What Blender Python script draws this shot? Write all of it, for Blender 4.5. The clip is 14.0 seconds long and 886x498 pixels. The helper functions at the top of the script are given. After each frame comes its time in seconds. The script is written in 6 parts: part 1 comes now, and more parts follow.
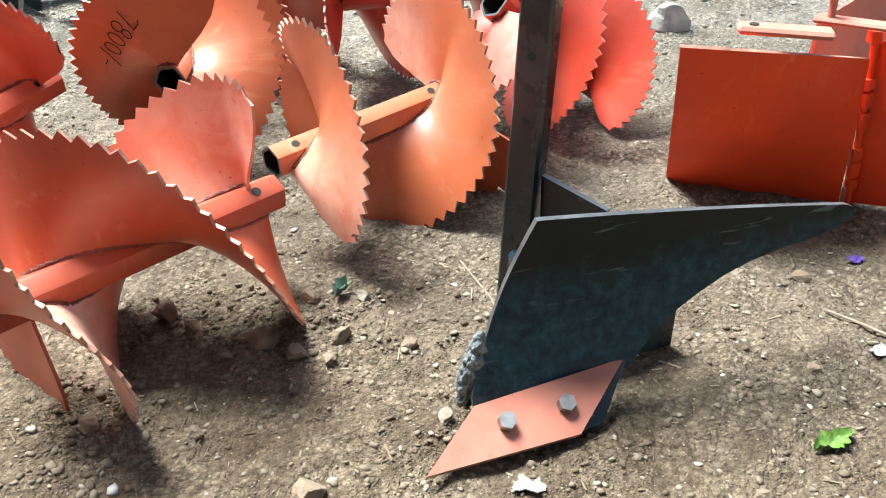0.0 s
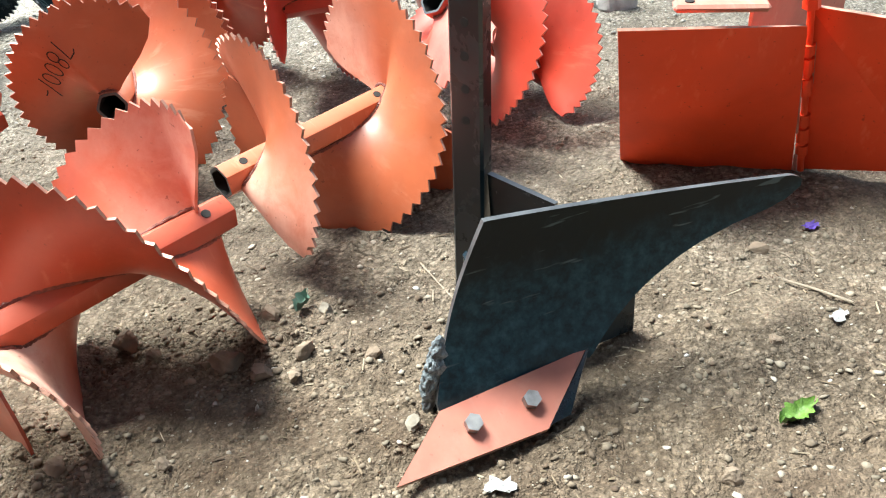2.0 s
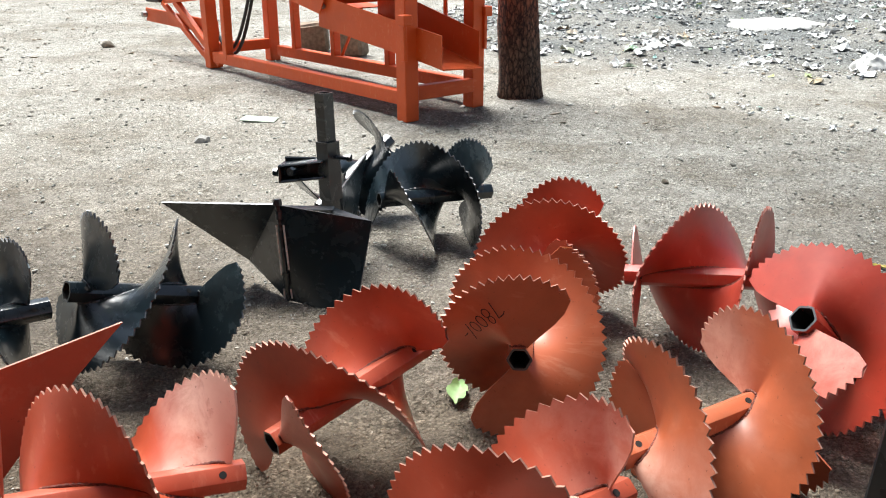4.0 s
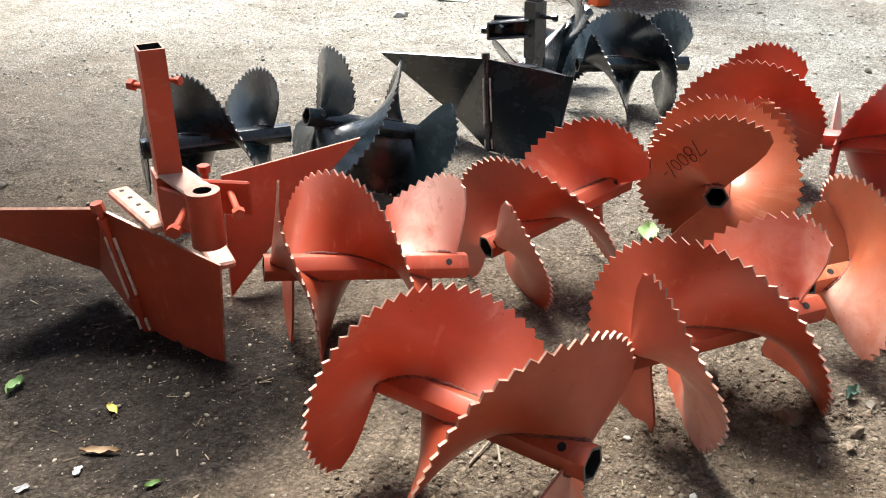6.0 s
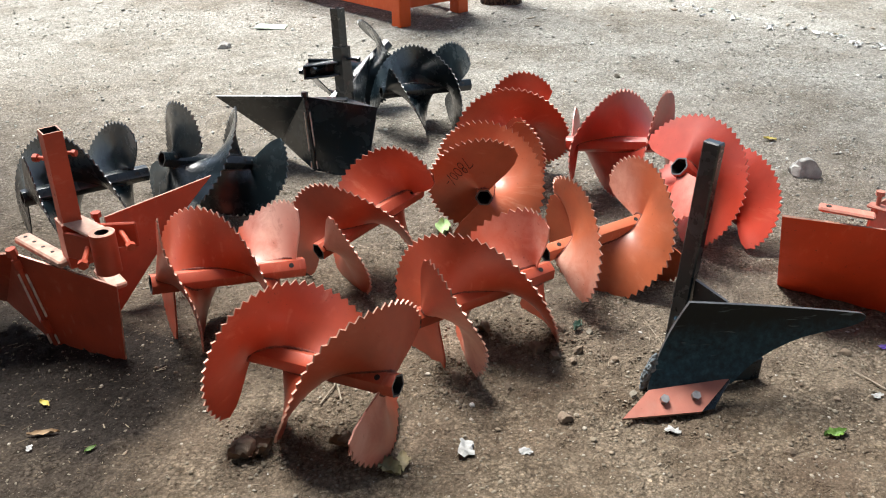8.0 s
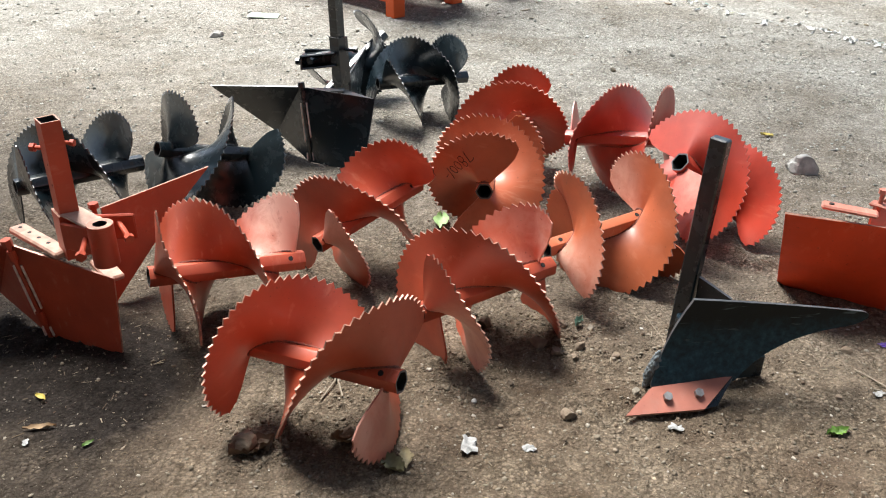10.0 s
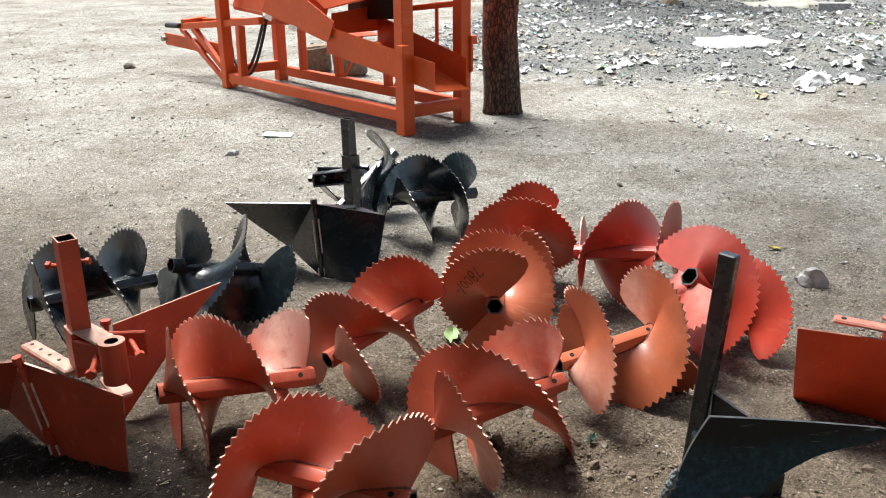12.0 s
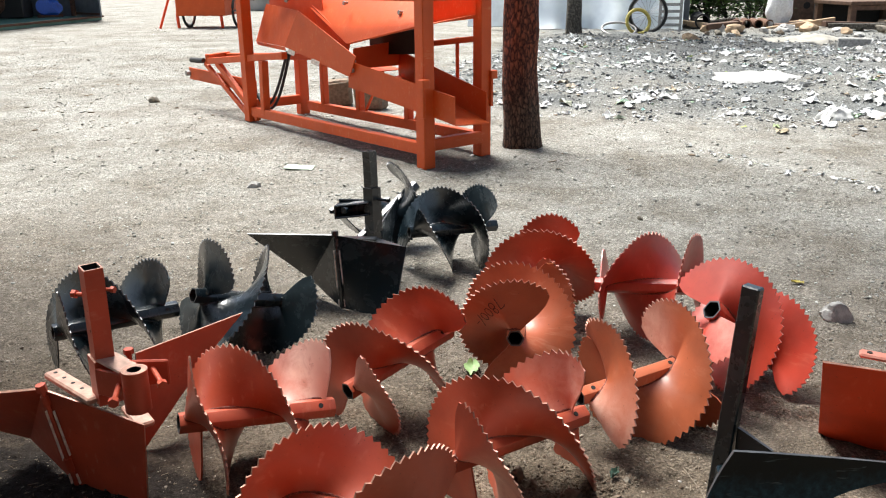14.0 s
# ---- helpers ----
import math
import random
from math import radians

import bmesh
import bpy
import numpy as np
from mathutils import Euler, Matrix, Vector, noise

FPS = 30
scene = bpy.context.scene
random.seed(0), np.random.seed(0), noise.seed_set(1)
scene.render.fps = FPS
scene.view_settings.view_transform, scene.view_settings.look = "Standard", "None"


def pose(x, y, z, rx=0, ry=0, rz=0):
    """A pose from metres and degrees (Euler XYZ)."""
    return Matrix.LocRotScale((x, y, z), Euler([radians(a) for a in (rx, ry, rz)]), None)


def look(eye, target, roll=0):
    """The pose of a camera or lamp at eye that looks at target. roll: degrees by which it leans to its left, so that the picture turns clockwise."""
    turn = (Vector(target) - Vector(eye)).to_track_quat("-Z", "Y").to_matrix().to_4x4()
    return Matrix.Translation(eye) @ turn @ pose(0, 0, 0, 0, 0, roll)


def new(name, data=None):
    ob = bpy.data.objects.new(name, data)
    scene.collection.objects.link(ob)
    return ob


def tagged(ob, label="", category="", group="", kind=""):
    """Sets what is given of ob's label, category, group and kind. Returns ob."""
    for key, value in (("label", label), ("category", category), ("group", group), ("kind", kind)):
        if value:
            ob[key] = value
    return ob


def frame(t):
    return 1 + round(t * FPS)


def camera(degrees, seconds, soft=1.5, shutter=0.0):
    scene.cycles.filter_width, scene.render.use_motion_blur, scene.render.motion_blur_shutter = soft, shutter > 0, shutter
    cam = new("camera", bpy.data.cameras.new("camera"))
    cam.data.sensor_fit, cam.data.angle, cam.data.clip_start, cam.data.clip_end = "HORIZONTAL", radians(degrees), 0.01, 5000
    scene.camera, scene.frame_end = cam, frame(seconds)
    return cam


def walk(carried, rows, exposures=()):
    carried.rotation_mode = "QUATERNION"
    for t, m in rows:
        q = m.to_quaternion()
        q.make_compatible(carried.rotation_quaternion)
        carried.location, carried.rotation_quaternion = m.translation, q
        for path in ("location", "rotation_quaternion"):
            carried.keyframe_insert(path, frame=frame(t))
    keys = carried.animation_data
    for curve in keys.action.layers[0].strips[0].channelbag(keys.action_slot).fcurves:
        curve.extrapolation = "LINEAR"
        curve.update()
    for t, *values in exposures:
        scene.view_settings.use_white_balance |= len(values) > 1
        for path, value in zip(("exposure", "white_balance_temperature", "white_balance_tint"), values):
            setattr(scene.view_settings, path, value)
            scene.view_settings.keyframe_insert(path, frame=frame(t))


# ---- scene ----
cam = camera(54.3, 14.0, 1.1)
PATH = [
    (0, (0.048, -0.001, 0.618), (-0.04, 1.71, -0.414), -1.8),
    (0.5, (0.045, -0.007, 0.614), (-0.025, 1.693, -0.438), -3.3),
    (1, (0.067, 0.004, 0.616), (0.018, 1.706, -0.433), -3.9),
    (1.5, (0.071, 0.006, 0.602), (0.034, 1.703, -0.456), -4.2),
    (2, (0.079, 0.011, 0.627), (0.033, 1.71, -0.426), -6.3),
    (2.5, (0.025, -0.006, 0.741), (-0.087, 1.764, -0.185), -5.7),
    (3, (-0.03, -0.039, 0.829), (-0.218, 1.779, 0.016), -3.9),
    (3.5, (-0.092, -0.073, 0.869), (-0.407, 1.75, 0.11), -2.4),
    (4, (-0.192, -0.154, 0.916), (-0.676, 1.654, 0.21), -0.2),
    (4.2, (-0.211, -0.182, 0.925), (-0.766, 1.61, 0.231), 0.3),
    (6.3, (-0.212, -0.447, 0.827), (-1.0, 1.122, -0.132), -1.0),
    (6.5, (-0.173, -0.499, 0.846), (-0.916, 1.065, -0.155), -0.1),
    (7, (-0.085, -0.657, 0.973), (-0.738, 0.981, 0.029), -0.5),
    (7.5, (-0.017, -0.779, 1.061), (-0.56, 0.934, 0.182), -1.2),
    (8, (0.004, -0.824, 1.09), (-0.448, 0.9, 0.183), -1.0),
    (8.2, (0.002, -0.823, 1.089), (-0.431, 0.9, 0.169), -0.7),
    (10.3, (-0.036, -0.811, 1.089), (-0.448, 0.913, 0.163), 0.2),
    (10.5, (-0.035, -0.808, 1.086), (-0.443, 0.929, 0.182), 0.4),
    (11, (-0.035, -0.812, 1.093), (-0.467, 0.947, 0.244), -0.1),
    (11.5, (-0.036, -0.813, 1.095), (-0.48, 0.988, 0.347), -0.1),
    (12, (-0.036, -0.817, 1.099), (-0.5, 1.002, 0.41), -0.5),
    (12.5, (-0.039, -0.815, 1.095), (-0.518, 1.012, 0.437), -0.6),
    (13, (-0.041, -0.819, 1.096), (-0.535, 1.013, 0.466), -0.6),
    (13.5, (-0.041, -0.821, 1.095), (-0.545, 1.014, 0.476), -0.6),
    (14, (-0.041, -0.824, 1.095), (-0.552, 1.009, 0.48), -0.6),
]
EXPOSURES = [(0.0, 2.30, 6250, 3), (2.2, 2.30, 6250, 3), (3.0, 1.62, 6300, 7), (3.5, 1.44, 6400, 9), (4.2, 1.36, 6400, 9), (6.5, 1.92, 6500, 10), (7.0, 1.82, 6500, 10), (7.5, 1.50, 6500, 10), (8.2, 1.47, 6500, 10), (10.3, 1.47, 6500, 10), (11.2, 1.44, 6500, 10), (11.5, 1.34, 6500, 10), (12.0, 1.28, 6500, 10), (14.0, 1.26, 6500, 10)]
walk(cam, [(t, look(eye, target, roll)) for t, eye, target, roll in PATH], EXPOSURES)

# ---- light ----
world = bpy.data.worlds.new("sky")
scene.world = world
world.use_nodes = True
sky = world.node_tree.nodes.new("ShaderNodeTexSky")
sky.sky_type, sky.sun_disc = "NISHITA", False
sky.sun_elevation, sky.sun_rotation = radians(63), radians(-46)
back = world.node_tree.nodes["Background"]
pale = world.node_tree.nodes.new("ShaderNodeHueSaturation")
pale.inputs["Saturation"].default_value = 0.65
world.node_tree.links.new(sky.outputs["Color"], pale.inputs["Color"])
world.node_tree.links.new(pale.outputs["Color"], back.inputs["Color"])
back.inputs["Strength"].default_value = 0.056
sun = new("sun", bpy.data.lights.new("sun", "SUN"))
sun.data.energy, sun.data.angle, sun.data.color = 5.0, radians(30), (1.0, 0.985, 0.94)
sun.matrix_world = look((-4.4, 4.2, 12), (0, 0, 0))


# ---- materials ----
def nodes_of(name):
    m = bpy.data.materials.new(name)
    m.use_nodes = True
    return m, m.node_tree.nodes, m.node_tree.links, m.node_tree.nodes["Principled BSDF"]


def noise_node(nt, scale, detail=4.0, rough=0.55, coord="Object"):
    n = nt.nodes.new("ShaderNodeTexNoise")
    n.inputs["Scale"].default_value = scale
    n.inputs["Detail"].default_value = detail
    n.inputs["Roughness"].default_value = rough
    c = nt.nodes.new("ShaderNodeTexCoord")
    nt.links.new(c.outputs[coord], n.inputs["Vector"])
    return n


def ramp_node(nt, source, stops):
    r = nt.nodes.new("ShaderNodeValToRGB")
    nt.links.new(source, r.inputs["Fac"])
    e = r.color_ramp.elements
    e[0].position, e[0].color = stops[0][0], (*stops[0][1], 1)
    e[1].position, e[1].color = stops[-1][0], (*stops[-1][1], 1)
    for pos, col in stops[1:-1]:
        x = e.new(pos)
        x.color = (*col, 1)
    return r


def mix_node(nt, fac, a, b):
    m = nt.nodes.new("ShaderNodeMix")
    m.data_type = "RGBA"
    if isinstance(fac, float):
        m.inputs["Factor"].default_value = fac
    else:
        nt.links.new(fac, m.inputs["Factor"])
    for socket, v in ((m.inputs[6], a), (m.inputs[7], b)):
        if isinstance(v, tuple):
            socket.default_value = (*v, 1)
        else:
            nt.links.new(v, socket)
    return m.outputs[2]


def bump(nt, bsdf, source, strength, distance):
    b = nt.nodes.new("ShaderNodeBump")
    b.inputs["Strength"].default_value, b.inputs["Distance"].default_value = strength, distance
    nt.links.new(source, b.inputs["Height"])
    nt.links.new(b.outputs["Normal"], bsdf.inputs["Normal"])


def shade(c, k):
    return tuple(min(1.0, v * k) for v in c)


def paint(name, col, rough=0.35, dust=0.35, dusty=(0.40, 0.25, 0.18), coat=0.0, spec=0.5, spread=0.25, mottle=1.0, bleach_sheen=(0.78, 0.49, 0.39)):
    """Brushed or sprayed paint on sheet steel: two tones, dust, scuffs, slight orange peel."""
    m, n, l, b = nodes_of(name)
    nt = m.node_tree
    big, fine, specks = noise_node(nt, 6.0, 5.0), noise_node(nt, 17.0, 9.0, 0.68), noise_node(nt, 130.0, 3.0)
    info = nt.nodes.new("ShaderNodeObjectInfo")
    for q in (big, fine):
        q.noise_dimensions = "4D"
        w = nt.nodes.new("ShaderNodeMath")
        w.operation = "MULTIPLY"
        w.inputs[1].default_value = 23.0
        l.new(info.outputs["Random"], w.inputs[0])
        l.new(w.outputs[0], q.inputs["W"])
    fine.inputs["Distortion"].default_value = 0.5
    tone = ramp_node(nt, big.outputs["Fac"], [(0.30, shade(col, 1 - 0.38 * mottle)), (0.50, col), (0.70, shade(col, 1 + 0.28 * mottle))])
    film = ramp_node(nt, fine.outputs["Fac"], [(0.50, (0, 0, 0)), (0.80, (dust, dust, dust))])
    # per-blade paling: faded paint, with sky sheen put into the colour
    worn = nt.nodes.new("ShaderNodeAttribute")
    worn.attribute_name = "fade_sheen"
    uneven = nt.nodes.new("ShaderNodeMath")
    uneven.operation = "MULTIPLY_ADD"
    uneven.use_clamp = True
    patchy = ramp_node(nt, fine.outputs["Fac"], [(0.38, (0.0, 0.0, 0.0)), (0.62, (0.75, 0.75, 0.75))])
    l.new(patchy.outputs["Color"], uneven.inputs[0])
    l.new(worn.outputs["Fac"], uneven.inputs[1])
    half = nt.nodes.new("ShaderNodeMath")
    half.operation = "MULTIPLY"
    half.inputs[1].default_value = 0.40
    l.new(worn.outputs["Fac"], half.inputs[0])
    l.new(half.outputs[0], uneven.inputs[2])
    sheened = mix_node(nt, uneven.outputs[0], tone.outputs["Color"], bleach_sheen)
    c1 = mix_node(nt, film.outputs["Color"], sheened, dusty)
    # wiped and scratched streaks along the sheet
    coord = nt.nodes.new("ShaderNodeTexCoord")
    lay = nt.nodes.new("ShaderNodeMapping")
    lay.inputs["Scale"].default_value, lay.inputs["Rotation"].default_value = (1.0, 0.10, 0.45), (0.3, 0.5, 0.7)
    l.new(coord.outputs["Object"], lay.inputs["Vector"])
    streak = noise_node(nt, 70.0, 4.0, 0.6)
    l.new(lay.outputs["Vector"], streak.inputs["Vector"])
    where = ramp_node(nt, big.outputs["Fac"], [(0.46, (0, 0, 0)), (0.62, (1, 1, 1))])
    line = ramp_node(nt, streak.outputs["Fac"], [(0.56, (0, 0, 0)), (0.70, (0.55, 0.55, 0.55))])
    wiped = nt.nodes.new("ShaderNodeMath")
    wiped.operation = "MULTIPLY"
    l.new(where.outputs["Color"], wiped.inputs[0])
    l.new(line.outputs["Color"], wiped.inputs[1])
    c2 = mix_node(nt, wiped.outputs[0], c1, shade(dusty, 1.25))
    chip = ramp_node(nt, specks.outputs["Fac"], [(0.68, (0, 0, 0)), (0.74, (0.65, 0.65, 0.65))])
    l.new(mix_node(nt, chip.outputs["Color"], c2, shade(col, 0.45)), b.inputs["Base Color"])
    rr = ramp_node(nt, fine.outputs["Fac"], [(0.3, (rough, rough, rough)), (0.75, (min(1, rough + spread),) * 3)])
    l.new(rr.outputs["Color"], b.inputs["Roughness"])
    b.inputs["Coat Weight"].default_value, b.inputs["Coat Roughness"].default_value = coat, 0.30
    b.inputs["Specular IOR Level"].default_value = spec
    bump(nt, b, specks.outputs["Fac"], 0.05, 0.001)
    return m


def plain(name, col, rough=0.6, metal=0.0, scale=40.0, spread=0.3, relief=0.15):
    m, n, l, b = nodes_of(name)
    nt = m.node_tree
    a, f = noise_node(nt, scale, 5.0), noise_node(nt, scale * 7, 3.0)
    tone = ramp_node(nt, a.outputs["Fac"], [(0.3, shade(col, 1 - spread)), (0.7, shade(col, 1 + spread))])
    l.new(tone.outputs["Color"], b.inputs["Base Color"])
    b.inputs["Roughness"].default_value, b.inputs["Metallic"].default_value = rough, metal
    bump(nt, b, f.outputs["Fac"], relief, 0.002)
    return m


def island(name, stops, rough=0.85):
    """Small loose pieces, each with a tone of its own."""
    m, n, l, b = nodes_of(name)
    nt = m.node_tree
    g = nt.nodes.new("ShaderNodeNewGeometry")
    r = ramp_node(nt, g.outputs["Random Per Island"], stops)
    f = noise_node(nt, 90.0, 4.0)
    dark = ramp_node(nt, f.outputs["Fac"], [(0.3, (0.65, 0.65, 0.65)), (0.7, (1, 1, 1))])
    mul = nt.nodes.new("ShaderNodeMix")
    mul.data_type, mul.blend_type = "RGBA", "MULTIPLY"
    mul.inputs["Factor"].default_value = 1.0
    l.new(r.outputs["Color"], mul.inputs[6])
    l.new(dark.outputs["Color"], mul.inputs[7])
    l.new(mul.outputs[2], b.inputs["Base Color"])
    b.inputs["Roughness"].default_value = rough
    return m


def cells(nt, scale, feature="F1", rand=1.0):
    v = nt.nodes.new("ShaderNodeTexVoronoi")
    v.feature = feature
    v.inputs["Scale"].default_value, v.inputs["Randomness"].default_value = scale, rand
    c = nt.nodes.new("ShaderNodeTexCoord")
    warp = noise_node(nt, scale * 0.6, 2.0, 0.5)
    mixed = nt.nodes.new("ShaderNodeMix")
    mixed.data_type = "VECTOR"
    mixed.inputs["Factor"].default_value = 0.6 / scale
    nt.links.new(c.outputs["Object"], mixed.inputs[4])
    nt.links.new(warp.outputs["Color"], mixed.inputs[5])
    nt.links.new(mixed.outputs[1], v.inputs["Vector"])
    return v


def times(nt, fac, a, b):
    m = nt.nodes.new("ShaderNodeMix")
    m.data_type, m.blend_type = "RGBA", "MULTIPLY"
    if isinstance(fac, float):
        m.inputs["Factor"].default_value = fac
    else:
        nt.links.new(fac, m.inputs["Factor"])
    nt.links.new(a, m.inputs[6])
    nt.links.new(b, m.inputs[7])
    return m.outputs[2]


def soil():
    """Loose crumbly soil: crumbs of two sizes, each with its tone, pale grit, trodden fines between them."""
    m, n, l, b = nodes_of("dry_soil")
    nt = m.node_tree
    broad, patch, grit, dust = (noise_node(nt, 0.55, 3.0), noise_node(nt, 3.2, 6.0, 0.65),
                                noise_node(nt, 150.0, 5.0, 0.75), noise_node(nt, 500.0, 3.0, 0.6))
    base = ramp_node(nt, patch.outputs["Fac"], [(0.30, (0.124, 0.086, 0.060)), (0.5, (0.190, 0.148, 0.108)), (0.70, (0.300, 0.246, 0.188))])
    grey = ramp_node(nt, broad.outputs["Fac"], [(0.40, (0, 0, 0)), (0.62, (0.75, 0.75, 0.75))])
    c1 = mix_node(nt, grey.outputs["Color"], base.outputs["Color"], (0.214, 0.170, 0.128))
    # soil colour along the yard: paler far off, grey ash by the heap
    geo = nt.nodes.new("ShaderNodeNewGeometry")
    sep = nt.nodes.new("ShaderNodeSeparateXYZ")
    l.new(geo.outputs["Position"], sep.inputs["Vector"])
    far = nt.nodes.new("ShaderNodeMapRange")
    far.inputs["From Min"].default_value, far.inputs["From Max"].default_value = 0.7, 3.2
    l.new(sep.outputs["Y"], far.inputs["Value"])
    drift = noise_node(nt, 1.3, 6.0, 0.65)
    far_tone = ramp_node(nt, drift.outputs["Fac"], [(0.36, (0.245, 0.227, 0.197)), (0.50, (0.340, 0.331, 0.304)), (0.66, (0.415, 0.411, 0.386))])
    c2 = mix_node(nt, far.outputs["Result"], c1, far_tone.outputs["Color"])
    ash = nt.nodes.new("ShaderNodeAttribute")
    ash.attribute_name = "ash"
    # dark ground: damp, litter and cast shade mixed into the soil colour
    damp_shade = nt.nodes.new("ShaderNodeAttribute")
    damp_shade.attribute_name = "damp_shade"
    c2a = mix_node(nt, damp_shade.outputs["Fac"], c2, (0.036, 0.029, 0.025))
    c2b = mix_node(nt, ash.outputs["Fac"], c2a, (0.170, 0.184, 0.190))
    # loose crumbs lie in patches, trodden fines between them
    lying = noise_node(nt, 6.5, 5.0, 0.6)
    loose = ramp_node(nt, lying.outputs["Fac"], [(0.40, (0.25, 0.25, 0.25)), (0.60, (1, 1, 1))])
    mid_tone = noise_node(nt, 13.0, 5.0, 0.65)
    blotch = ramp_node(nt, mid_tone.outputs["Fac"], [(0.32, (0.66, 0.64, 0.61)), (0.5, (1.02, 1.02, 1.02)), (0.68, (1.28, 1.28, 1.28))])
    c2b = times(nt, 0.8, c2b, blotch.outputs["Color"])
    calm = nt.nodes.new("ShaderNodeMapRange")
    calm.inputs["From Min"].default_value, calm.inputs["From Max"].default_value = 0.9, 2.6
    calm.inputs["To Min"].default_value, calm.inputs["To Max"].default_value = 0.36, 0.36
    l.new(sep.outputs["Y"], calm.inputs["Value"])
    speck = ramp_node(nt, grit.outputs["Fac"], [(0.34, (0.35, 0.33, 0.30)), (0.48, (0.88, 0.88, 0.87)), (0.56, (1.12, 1.11, 1.10)), (0.68, (1.9, 1.87, 1.8))])
    c3 = times(nt, calm.outputs["Result"], c2b, speck.outputs["Color"])
    small, large = cells(nt, 330.0), cells(nt, 120.0)
    tone_s = ramp_node(nt, small.outputs["Color"], [(0.15, (0.50, 0.49, 0.46)), (0.5, (0.98, 0.98, 0.97)), (0.78, (1.35, 1.33, 1.28)), (0.93, (2.4, 2.35, 2.2))])
    tone_l = ramp_node(nt, large.outputs["Color"], [(0.15, (0.72, 0.70, 0.68)), (0.5, (1.0, 1.0, 1.0)), (0.85, (1.22, 1.22, 1.21)), (0.97, (1.75, 1.74, 1.70))])
    pit = ramp_node(nt, large.outputs["Distance"], [(0.35, (1.06, 1.06, 1.06)), (0.75, (0.55, 0.54, 0.52))])
    c4 = times(nt, calm.outputs["Result"], c3, tone_s.outputs["Color"])
    c4 = times(nt, loose.outputs["Color"], c4, tone_l.outputs["Color"])
    c4 = times(nt, loose.outputs["Color"], c4, pit.outputs["Color"])
    crumb = noise_node(nt, 48.0, 6.0, 0.8)
    clump = ramp_node(nt, crumb.outputs["Fac"], [(0.34, (0.50, 0.49, 0.47)), (0.5, (0.98, 0.98, 0.98)), (0.64, (1.44, 1.43, 1.42))])
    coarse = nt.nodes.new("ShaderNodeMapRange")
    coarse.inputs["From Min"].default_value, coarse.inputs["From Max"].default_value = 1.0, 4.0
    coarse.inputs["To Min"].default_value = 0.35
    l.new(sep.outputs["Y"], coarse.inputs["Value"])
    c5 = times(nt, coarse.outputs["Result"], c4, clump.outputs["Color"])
    # pits and half-buried stones of the open yard
    pits = cells(nt, 30.0)
    tone_p = ramp_node(nt, pits.outputs["Color"], [(0.10, (0.62, 0.60, 0.57)), (0.35, (1.0, 1.0, 1.0)), (0.80, (1.08, 1.08, 1.08)), (0.95, (1.45, 1.45, 1.43))])
    rim_p = ramp_node(nt, pits.outputs["Distance"], [(0.12, (1, 1, 1)), (0.42, (0.0, 0.0, 0.0))])
    lone = nt.nodes.new("ShaderNodeMath")
    lone.operation = "MULTIPLY"
    l.new(rim_p.outputs["Color"], lone.inputs[0])
    l.new(far.outputs["Result"], lone.inputs[1])
    l.new(times(nt, lone.outputs[0], c5, tone_p.outputs["Color"]), b.inputs["Base Color"])
    b.inputs["Roughness"].default_value = 0.95
    b.inputs["Specular IOR Level"].default_value = 0.15
    # relief: fine grit over rounded crumbs
    total = grit.outputs["Fac"]
    for source, much in ((dust.outputs["Fac"], 0.35), (small.outputs["Distance"], -0.45), (large.outputs["Distance"], -0.9)):
        add = nt.nodes.new("ShaderNodeMath")
        add.operation = "MULTIPLY_ADD"
        l.new(source, add.inputs[0])
        add.inputs[1].default_value = much
        l.new(total, add.inputs[2])
        total = add.outputs[0]
    bump(nt, b, total, 1.0, 0.0075)
    return m


